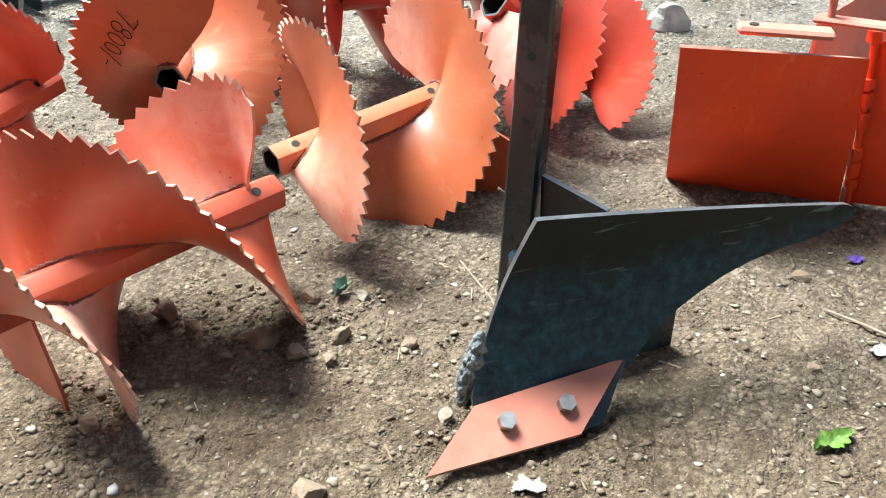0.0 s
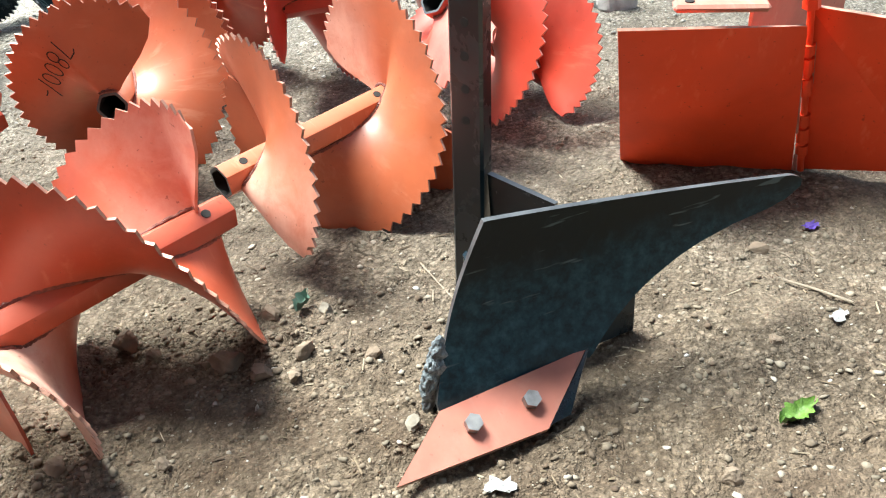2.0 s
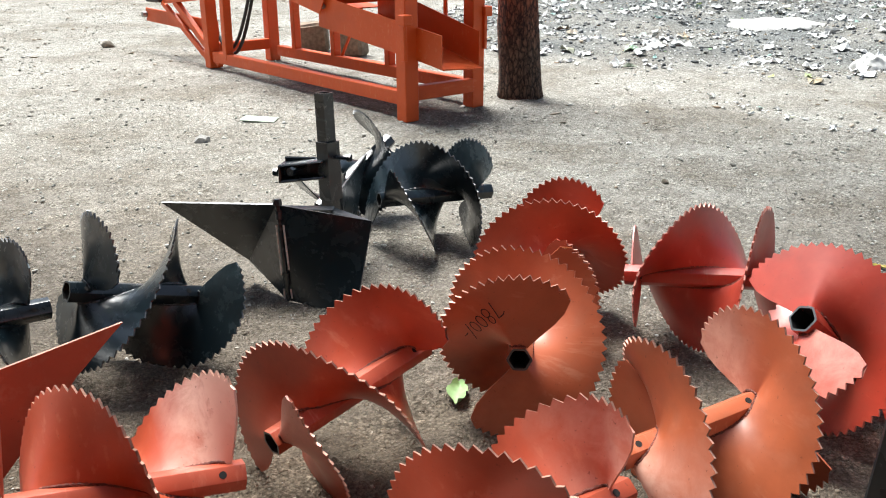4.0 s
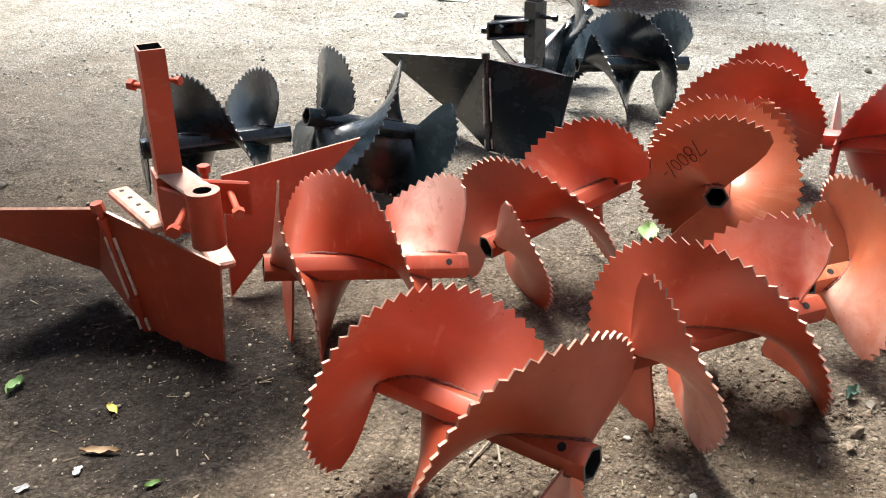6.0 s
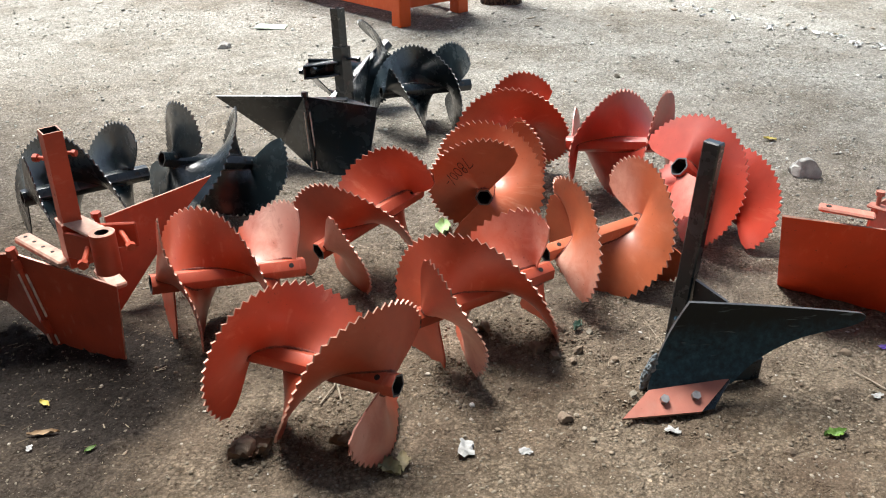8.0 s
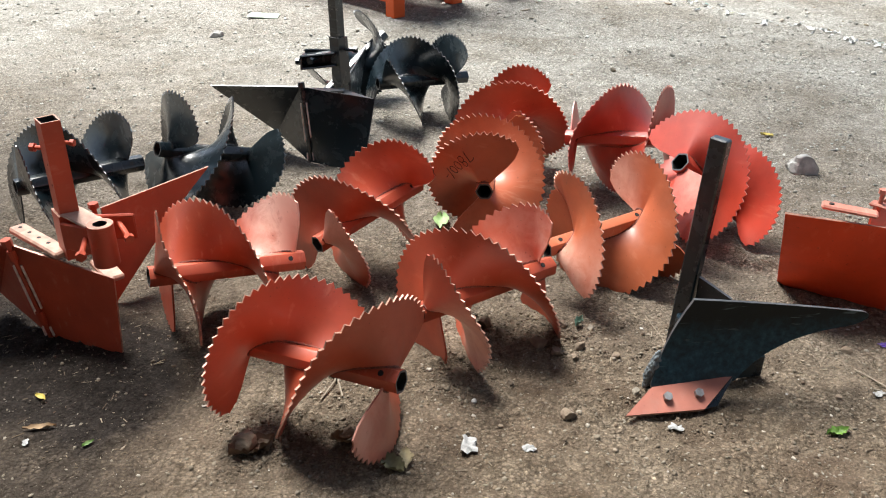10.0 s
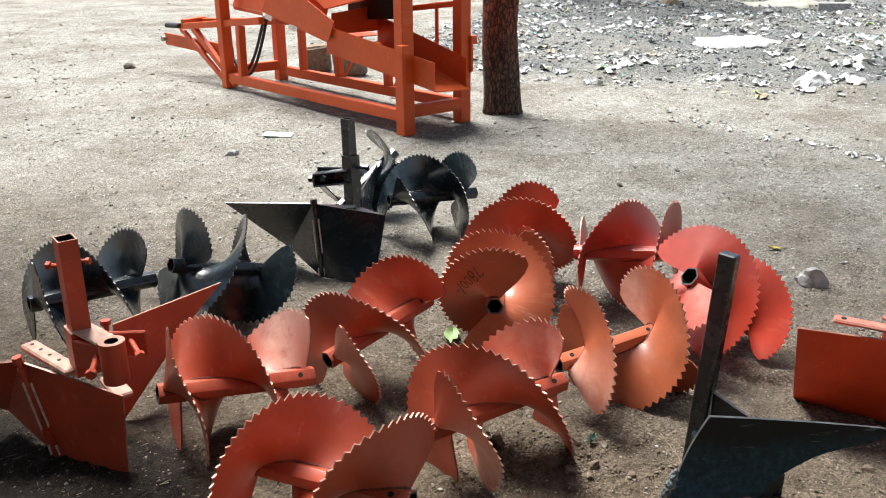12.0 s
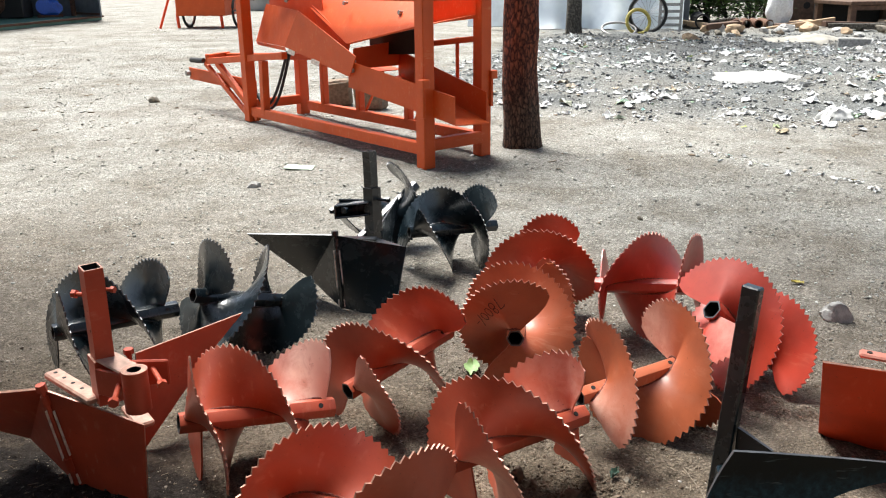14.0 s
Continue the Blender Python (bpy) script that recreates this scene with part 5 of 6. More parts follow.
    for u0, u1, z0, z1 in ((1.53, 1.42, 0.588, 0.574), (1.22, 1.10, 0.543, 0.529)):
        slab("bare_patch", ((u0, -0.0405, z0 - 0.03), (u0 - 0.02, -0.0405, z0), (u1, -0.0405, z1), (u1 + 0.02, -0.0405, z1 - 0.032)), 0.002, BARE)
    for u, z in ((0.74, 0.555), (0.74, 0.50), (0.35, 0.86), (0.95, 0.90)):
        hex_bolt(ob, P(u, -0.015 if z < 0.6 else 0.08, z), (0, 1, 0), 0.025, 0.02, STEEL)
    for u, v in ((0.0, -0.06), (0.10, W + 0.045)):
        part("hook_bracket", box(0.05, 0.05, 0.05, Matrix.Translation(P(u - 0.05, v, 0.49))), MACHINE, ob)
        part("hook_bracket", box(0.03, 0.02, 0.20, Matrix.Translation(P(u - 0.05, v - 0.01, 0.40))), MACHINE, ob)
    # bands near the top of the chute
    for u in (1.98, 1.48):
        part("strap", pipe([P(u + 0.03, -0.035, 0.90), P(u, -0.04, 0.97), P(u - 0.05, -0.04, 1.03), P(u - 0.1, -0.03, 1.05)], 0.014, 8), STEEL, ob)
    # hopper over the frame
    v, f, mi = quad_sheet(P(2.0, 0.0, 1.0), P(0.1, 0.0, 1.0), P(0.06, -0.03, 1.12), P(2.04, -0.03, 1.12))
    part("feed_hopper", slotted("feed_hopper", v, f, mi, [MACHINE, MACHINE], False), None, ob)
    v, f, mi = quad_sheet(P(2.0, W, 1.0), P(0.1, W, 1.0), P(0.06, W + 0.03, 1.12), P(2.04, W + 0.03, 1.12))
    part("feed_hopper", slotted("feed_hopper", v, f, mi, [MACHINE, MACHINE], False), None, ob)
    # drive pulley and looping hoses
    ring = [P(1.98 + 0.16 * math.cos(k * math.pi / 12), 0.30, 0.66 + 0.16 * math.sin(k * math.pi / 12)) for k in range(24)]
    wheel = part("drive_pulley", pipe(ring, 0.022, 8, True), RUST, ob, "rusty spoked drive pulley")
    for k in range(5):
        a = k * 2 * math.pi / 5
        part("spoke", rod(P(1.98, 0.30, 0.66), P(1.98 + 0.15 * math.cos(a), 0.30, 0.66 + 0.15 * math.sin(a)), 0.012, 8), RUST, wheel)
    for k, s in ((0, 0.0), (1, 0.035)):
        path = [P(1.70 + 0.55 * (q / 14) + s * 0.3, 0.05 + 0.03 * k, 0.55 - (0.42 + s) * math.sin(min(1.0, q / 10) * math.pi / 2) + 0.10 * max(0, (q - 10) / 4) ** 2) for q in range(15)]
        part("hose", pipe(path, 0.011, 8), RUBBER, ob, "black rubber hose", True)


machine()


# ---- trees ----
def trunk_mesh(points, radii, seg, lump, seed):
    bm = bmesh.new()
    rings = []
    for i, (p, r) in enumerate(zip(points, radii)):
        ring = []
        for k in range(seg):
            a = 2 * math.pi * k / seg
            rr = r * (1 + lump * noise.noise(Vector((math.cos(a) * 2.2 + seed, math.sin(a) * 2.2, i * 0.35))) + lump * 0.5 * noise.noise(Vector((math.cos(a) * 9, math.sin(a) * 9 + seed, i * 0.6))))
            ring.append(bm.verts.new((p[0] + rr * math.cos(a), p[1] + rr * math.sin(a), p[2])))
        rings.append(ring)
    for a, b in zip(rings, rings[1:]):
        for k in range(seg):
            bm.faces.new((a[k], a[(k + 1) % seg], b[(k + 1) % seg], b[k]))
    bm.faces.new(rings[0][::-1])
    bm.faces.new(rings[-1])
    return bm


def tree(label, at, r, height, lean, mat, seed, leaves, reach):
    rng = random.Random(seed)
    ob = thing("tree", pose(*at), label, "tree", "yard trees")
    n = int(height * 9)
    pts = [(lean[0] * (i / n) * height + 0.008 * math.sin(i * 0.4 + seed), lean[1] * (i / n) * height + 0.008 * math.cos(i * 0.5), -0.05 + height * i / n) for i in range(n + 1)]
    rad = [r * (1.0 - 0.45 * i / n + 0.16 * math.exp(-i / 1.3)) for i in range(n + 1)]
    part("trunk", trunk_mesh(pts, rad, 40, 0.13, seed), mat, ob, smooth=True)
    tips = []
    for k in range(7):
        a = k * 2.4 + rng.random()
        base = Vector(pts[n - 2 - 3 * (k % 4)])
        out = Vector((math.cos(a), math.sin(a), 0.65 + 0.5 * rng.random())) * reach * (0.6 + 0.5 * rng.random())
        curve = [base + out * q + Vector((0, 0, 0.25 * reach * q * q)) for q in (0, 0.25, 0.5, 0.75, 1.0)]
        part("limb", trunk_mesh([tuple(c) for c in curve], [r * 0.42, r * 0.34, r * 0.26, r * 0.18, r * 0.08], 10, 0.1, seed + k), mat, ob, smooth=True)
        tips += curve[2:]
    v, f = [], []
    for k in range(leaves):
        c = rng.choice(tips) + Vector((rng.gauss(0, 0.45), rng.gauss(0, 0.45), rng.gauss(0, 0.3))) * reach * 0.55
        a, s = rng.random() * 6.3, rng.uniform(0.05, 0.11)
        x = Vector((math.cos(a), math.sin(a), rng.uniform(-0.5, 0.3))) * s
        y = Vector((-math.sin(a), math.cos(a), rng.uniform(-0.4, 0.4))) * s * 0.5
        i = len(v)
        v += [c - x, c + y - x * 0.2, c + x, c - y - x * 0.2]
        f.append((i, i + 1, i + 2, i + 3))
    part("crown", mesh_from("crown", v, f, FOLIAGE), None, ob)
    return ob


tree("thick tree trunk with red-daubed cracked bark beside the machine", (-1.03, 4.66, 0.0), 0.113, 7.5, (-0.022, 0.0), RED_BARK, 3, 2600, 1.6)
tree("slim grey tree trunk before the silver sheeting", (-1.93, 14.3, 0.0), 0.13, 4.5, (0.03, 0.0), GREY_BARK, 8, 2200, 1.8)


# ---- loose stones, leaves and scraps ----
def stone(at, size, mat, label, seed, flat=0.75):
    """An angular lump: a ball cut by random planes, then roughened."""
    rng = random.Random(seed)
    bm = bmesh.new()
    bmesh.ops.create_icosphere(bm, subdivisions=4, radius=1.0)
    cuts = [(Vector((rng.gauss(0, 1), rng.gauss(0, 1), rng.gauss(0, 1))).normalized(), rng.uniform(0.45, 0.8)) for k in range(14)]
    off = Vector((seed * 3.7, seed * 1.3, 0))
    sx, sy = rng.uniform(0.85, 1.25), rng.uniform(0.65, 1.0)
    for q in bm.verts:
        p = q.co.copy()
        for n, d in cuts:
            p -= n * max(0.0, p.dot(n) - d) * 0.95
        k = 1.25 * (1 + 0.10 * noise.noise(q.co * 2.5 + off) + 0.06 * noise.noise(q.co * 7 + off))
        q.co = Vector((p.x * k * sx, p.y * k * sy, p.z * k * flat)) * size
    me = bpy.data.meshes.new("stone")
    bm.to_mesh(me)
    bm.free()
    me.materials.append(mat)
    me.shade_smooth()
    me.set_sharp_from_angle(angle=radians(28))
    ob = new("stone", me)
    ob.matrix_world = pose(at[0], at[1], float(ground_z(at[0], at[1])) + size * flat * 0.40, 0, 0, seed * 67)
    tagged(ob, label, "stone", "loose stones")


def leaf(at, size, mat, label, turn, curl=0.25, ragged=0.16, slim=1.0):
    v, f = [], []
    n = 14 if ragged > 0.2 else 8
    rng = random.Random(int(turn * 7))
    for i in range(n + 1):
        s = i / n
        w = 0.25 * slim * math.sin(math.pi * min(1, 0.06 + 0.92 * s)) ** 0.8
        sides = {-1: 1 + ragged * rng.uniform(-1, 1), 1: 1 + ragged * rng.uniform(-1, 1)}
        for k in (-1, -0.5, 0, 0.5, 1):
            v.append(((s - 0.5) * size + ragged * 0.12 * size * k * k, k * w * size * sides[1 if k > 0 else -1], size * curl * (0.55 * k * k + 0.5 * (s - 0.5) ** 2) + 0.05 * size * rng.uniform(-1, 1)))
    for i in range(n):
        for k in range(4):
            a = i * 5 + k
            f.append((a, a + 1, a + 6, a + 5))
    me = mesh_from("leaf", v, f, mat, True)
    ob = new("leaf", me)
    ob.matrix_world = pose(at[0], at[1], float(ground_z(at[0], at[1])) + 0.002 + size * 0.03, 0, 0, turn)
    tagged(ob, label, "leaf", "fallen leaves")


def scrap(at, size, label, turn, mat=None, rise=0.18):
    rng = random.Random(int(turn * 3 + 1))
    k = 6
    v = [((i / (k - 1) - 0.5) * size * (1 + 0.3 * rng.uniform(-1, 1)), (j / (k - 1) - 0.5) * size * 0.7 * (1 + 0.3 * rng.uniform(-1, 1)), size * rise * rng.random()) for i in range(k) for j in range(k)]
    f = [(i * k + j, (i + 1) * k + j, (i + 1) * k + j + 1, i * k + j + 1) for i in range(k - 1) for j in range(k - 1)]
    ob = new("paper_scrap", mesh_from("paper_scrap", v, f, mat or WHITE))
    ob.matrix_world = pose(at[0], at[1], float(ground_z(at[0], at[1])) + 0.003, 0, 0, turn)
    tagged(ob, label, "paper", "paper scraps")


PEB = "rough brown stone lying on the soil"
for k, (x, y, r) in enumerate(((-0.117, 0.812, 0.016), (-0.167, 0.885, 0.013), (-0.207, 0.805, 0.017), (-0.124, 0.767, 0.010), (-0.162, 0.780, 0.014),
                               (-0.036, 0.805, 0.012), (-0.248, 0.654, 0.009), (0.461, 0.950, 0.012), (0.415, 0.763, 0.010),
                               (-0.113, 0.575, 0.016), (0.308, 0.577, 0.012), (-0.30, 0.83, 0.012), (-0.34, 0.86, 0.020), (-0.52, 0.412, 0.018), (-0.36, 0.66, 0.014))):
    stone((x, y), r, CLOD, PEB, k + 1)
for k, (x, y, r) in enumerate(((0.010, 0.672, 0.009), (-0.10, 0.90, 0.011), (-2.141, 0.957, 0.020), (-0.19, 3.11, 0.018))):
    stone((x, y), r, PALE_STONE, "pale rounded stone lying on the soil", k + 31)
stone((0.486, 2.03, 0), 0.047, plain("pale_grey_rock", (0.36, 0.355, 0.34), 0.9, 0.0, 30.0, 0.35, 0.8), "pale grey angular rock lying on the yard", 52, 0.8)
stone((-2.232, 3.254), 0.03, STONE, "small grey stone on the yard", 54)
stone((-4.6, 5.95), 0.05, PALE_STONE, "pale brown clod lying far off on the yard", 57)
for k, (x, y, r) in enumerate(((-0.70, 0.335, 0.030), (-0.665, 0.35, 0.022), (-0.505, 0.405, 0.016), (-0.475, 0.41, 0.020))):
    stone((x, y), r, CLOD, "dark crumbly soil clod beside an auger", k + 71, 0.6)

leaf((0.398, 0.652), 0.048, TORN_LEAF, "torn bright green fallen leaf on the soil", 28, 0.3, 0.38)
leaf((-0.130, 0.907), 0.034, plain("teal_leaf", (0.10, 0.17, 0.13), 0.5, 0.0, 60.0, 0.45), "small curled grey-green leaf on the soil", 70, 0.7, 0.3)
leaf((-0.570, 1.370), 0.088, PALE_LEAF, "pale green fallen leaf between the augers", 100)
leaf((0.405, 2.338), 0.045, YELLOW, "small yellow-green fallen leaf", 165)
leaf((-1.172, 0.377), 0.030, YELLOW, "small yellow leaf on dark soil", 160)
leaf((-1.360, 0.352), 0.040, PALE_LEAF, "pale dry leaf on dark soil", 100, 0.5)
leaf((-1.117, 0.297), 0.062, DRY, "narrow rolled brown dry leaf on dark soil", 25, 0.14, 0.1, 0.45)
leaf((-0.682, 0.325), 0.085, plain("dark_dead_leaf", (0.13, 0.075, 0.045), 0.8, 0.0, 40.0, 0.4), "crumpled dark brown dead leaf against an auger", 40, 0.42, 0.35)
leaf((-0.519, 0.396), 0.060, DRY, "curled brown dry leaf beside an auger", 15, 0.38, 0.3)
leaf((-0.415, 0.351), 0.065, plain("olive_dry_leaf", (0.20, 0.19, 0.10), 0.7, 0.0, 40.0, 0.4), "withered olive leaf before an auger", 150, 0.32, 0.35)
leaf((-0.395, 0.375), 0.050, plain("straw_leaf", (0.32, 0.27, 0.16), 0.7, 0.0, 40.0, 0.4), "withered straw-coloured leaf before an auger", 110, 0.3, 0.3)
leaf((1.295, 3.72), 0.12, WILTED, "wilted dark green leaf on the yard", 150, 0.16, 0.3)
leaf((-0.997, 0.278), 0.024, TORN_LEAF, "small green sprig on dark soil", 60, 0.3)
leaf((-0.36, 1.95), 0.05, DRY, "brown dry leaf behind the augers", 12, 0.4)
scrap((-0.289, 0.441), 0.042, "crumpled white paper scrap on the soil", 100, None, 0.22)
scrap((-0.176, 0.452), 0.024, "small torn white paper scrap", 10)
scrap((0.498, 0.794), 0.022, "small torn white paper scrap", 40)
scrap((0.092, 0.589), 0.028, "small torn white paper scrap beside the plough", 170)
scrap((-1.147, 0.185), 0.018, "small torn white paper scrap", 60)
scrap((-1.113, 0.250), 0.016, "small torn white paper scrap", 120)
scrap((0.546, 0.995), 0.022, "purple foil scrap on the soil", 20, plain("purple_foil", (0.10, 0.06, 0.32), 0.4))
scrap((-0.60, 1.60), 0.05, "crumpled white paper scrap between augers", 200)

card = box(0.17, 0.11, 0.006, pose(-2.17, 3.715, float(ground_z(-2.17, 3.715)) + 0.008, 0, 3, 12), 0.002)
me = bpy.data.meshes.new("booklet")
card.to_mesh(me)
card.free()
me.materials.append(plain("pale_green_card", (0.40, 0.47, 0.38), 0.6, 0.0, 25.0, 0.5))
tagged(new("booklet", me), "thin pale green booklet lying on the yard", "booklet")

for pts, r, label in (([(0.465, 0.875), (0.49, 0.85), (0.522, 0.812)], 0.0017, "thin dry twig on the soil"),
                      ([(-0.70, 0.66), (-0.66, 0.60), (-0.60, 0.575), (-0.57, 0.52)], 0.002, "wiry dry root under an auger"),
                      ([(-0.62, 0.62), (-0.60, 0.56), (-0.61, 0.50)], 0.002, "wiry dry root under an auger"),
                      ([(0.02, 0.99), (0.06, 0.90), (0.075, 0.845)], 0.0012, "thin bent wire on the soil")):
    bm = pipe([(x, y, float(ground_z(x, y)) + r + 0.002) for x, y in pts], r, 6)
    me = bpy.data.meshes.new("twig")
    bm.to_mesh(me)
    bm.free()
    me.materials.append(TWIG)
    tagged(new("twig", me), label, "twig", "twigs and wires")


# ---- far side of the yard ----
def workshop():
    ob = thing("workshop", pose(-13.6, 14.3, 0, 0, 0, 96), "open sheet-metal workshop with a green floor and dark inside", "workshop")
    part("floor_slab", box(7.4, 5.6, 0.10, pose(0.2, 2.8, 0.05)), TEAL, ob, "worn green painted floor slab")
    part("back_wall", box(7.4, 0.06, 2.8, pose(0.2, 5.6, 1.4)), SHEET, ob)
    part("side_wall", box(0.06, 4.8, 2.8, pose(4.0, 3.2, 1.4)), SHEET, ob)
    part("side_wall", box(0.06, 4.8, 2.8, pose(-3.5, 3.2, 1.4)), SHEET, ob)
    part("roof", box(8.0, 5.6, 0.06, pose(0.2, 3.2, 2.85, 4)), SHEET, ob)
    door = part("door", beam((4.0, 0.74, 1.20), (3.44, -0.26, 1.20), 2.2, 0.04, (1, 0, 0)), SHEET, ob, "grey sheet-metal door standing open")
    for z in (0.16, 1.2, 2.22):
        part("door_rail", beam((3.98, 0.72, z), (3.46, -0.24, z), 0.05, 0.06, (1, 0, 0)), RUST, door)
    for x in (0.2, 3.9):
        part("post", box(0.09, 0.09, 2.7, pose(x, 0.74, 1.4)), RUST, ob)
    part("sill", box(7.4, 0.06, 0.05, pose(0.2, -0.03, 0.09)), RUST, ob, "rusty edge strip of the floor")
    crate = thing("dark_machine", pose(-15.6, 16.9, 0.1, 0, 0, 20), "dark machine body standing in the workshop shade", "machine")
    part("body", box(0.9, 0.6, 0.7, pose(0, 0, 0.36), 0.03), RUBBER, crate)
    part("flywheel", rod((-0.2, -0.31, 0.36), (-0.2, -0.38, 0.36), 0.26, 24), RUST, crate)


def engine():
    ob = thing("engine", pose(-14.95, 17.50, 0.1, 0, 0, 40) @ Matrix.Scale(1.35, 4), "blue enamelled engine standing on the workshop floor", "engine")
    block = part("block", box(0.34, 0.30, 0.26, pose(0, 0, 0.17), 0.04), BLUE, ob)
    for k in range(5):
        part("cooling_fin", rod((0.04, 0, 0.30 + 0.035 * k), (0.04, 0, 0.315 + 0.035 * k), 0.10, 16), BLUE, block)
    part("cylinder_head", rod((0.04, 0, 0.30), (0.04, 0, 0.50), 0.075, 16), BLUE, ob)
    part("flywheel", rod((-0.09, -0.15, 0.19), (-0.09, -0.20, 0.19), 0.13, 24), BLUE, ob)
    part("flywheel", rod((0.13, -0.15, 0.16), (0.13, -0.19, 0.16), 0.09, 20), BLUE, ob)
    for y in (-0.11, 0.11):
        part("foot", box(0.42, 0.05, 0.04, pose(0, y, 0.02)), RUST, ob)


def wheel(parent, c, r, axis_x=True):
    c = Vector(c)
    e = (Vector((0, 1, 0)), Vector((0, 0, 1))) if axis_x else (Vector((1, 0, 0)), Vector((0, 0, 1)))
    w = part("wheel", pipe([c + (e[0] * math.cos(k * math.pi / 16) + e[1] * math.sin(k * math.pi / 16)) * r for k in range(32)], 0.028, 8, True), RUBBER, parent, smooth=True)
    part("rim", pipe([c + (e[0] * math.cos(k * math.pi / 16) + e[1] * math.sin(k * math.pi / 16)) * (r - 0.035) for k in range(32)], 0.012, 6, True), STEEL, w)
    bm = bmesh.new()
    for k in range(9):
        a = k * math.pi / 9
        d = (e[0] * math.cos(a) + e[1] * math.sin(a)) * (r - 0.03)
        rod(c - d, c + d, 0.003, 5, bm)
    part("spokes", bm, STEEL, w)


def cart():
    ob = thing("hand_cart", pose(-9.75, 15.9, 0, 0, 0, 8), "orange two-wheeled hand cart with spoked tyres", "cart")
    part("bin", box(1.05, 0.8, 0.75, pose(0, 0, 0.62), 0.01), MACHINE, ob)
    wheel(ob, (-0.42, 0.0, 0.33), 0.32)
    wheel(ob, (0.66, 0.0, 0.33), 0.32)
    part("axle", rod((-0.45, 0, 0.33), (0.7, 0, 0.33), 0.02, 8), STEEL, ob)
    for x in (-0.52, 0.42):
        part("leg", beam((x, -0.36, 0.3), (x + 0.02, -0.36, 0.0), 0.05, 0.05, (0, 1, 0)), SIGNAL, ob)
    part("handle", rod((-0.55, -0.3, 0.95), (-0.85, -0.5, 0.0), 0.025, 8), SIGNAL, ob)


def sheeting():
    ob = thing("silver_sheeting", pose(-1.55, 16.5, 0), "silver-grey sheeting hung over a low shed", "tarpaulin")
    v, f = [], []
    n, m = 60, 14
    for i in range(n + 1):
        for j in range(m + 1):
            x, z = -1.7 + 3.1 * i / n, 0.03 + 2.0 * j / m
            v.append((x, -0.10 * math.sin(x * 5) * (1 - j / m) + 0.06 * noise.noise(Vector((x * 2.5, z * 2.5, 1))) - 0.85 * (1 - z / 2.0), z + 0.03 * noise.noise(Vector((x * 4, 0, 0))) * (j == 0)))
    for i in range(n):
        for j in range(m):
            a = i * (m + 1) + j
            f.append((a, a + m + 1, a + m + 2, a + 1))
    part("sheet", mesh_from("sheet", v, f, SILVER, True), None, ob)
    part("panel", box(0.75, 0.05, 1.8, pose(-2.15, -0.62, 0.90, -22)), plain("pale_panel", (0.72, 0.77, 0.78), 0.4, 0.2, 5.0, 0.15), ob, "pale grey flat panel")
    part("body", box(3.6, 1.8, 2.0, pose(-0.3, 1.1, 1.05)), SHEET, ob)


def cycle():
    ob = thing("bicycle_wheels", pose(-0.75, 15.3, 0, 0, 0, 18), "stack of old bicycle wheels leaning on sheeting", "wheel")
    wheel(ob, (0.0, 0.0, 0.33), 0.33, False)
    ring = [(-0.20 + 0.20 * math.cos(k * math.pi / 12), -0.14 + 0.08 * math.sin(k * math.pi / 12), 0.20 + 0.20 * math.sin(k * math.pi / 12)) for k in range(24)]
    part("yellow_tyre", pipe(ring, 0.03, 8, True), YELLOW, ob, "faded yellow tyre", True)
    ring = [(-0.55 + 0.30 * math.cos(k * math.pi / 12), -0.2 + 0.22 * math.sin(k * math.pi / 12), 0.08 + 0.10 * math.sin(k * math.pi / 12)) for k in range(24)]
    part("rim", pipe(ring, 0.02, 8, True), STEEL, ob, "bare steel rim", True)
    lad = thing("plastic_chair_frame", pose(-0.37, 15.55, 0, -14, 0, 0), "white slatted chair back leaning upright", "chair")
    for x in (-0.18, 0.18):
        part("rail", box(0.05, 0.04, 1.1, pose(x, 0, 0.55)), WHITE, lad)
    for k in range(8):
        part("slat", box(0.34, 0.02, 0.05, pose(0, -0.01, 0.12 + 0.12 * k)), WHITE, lad)


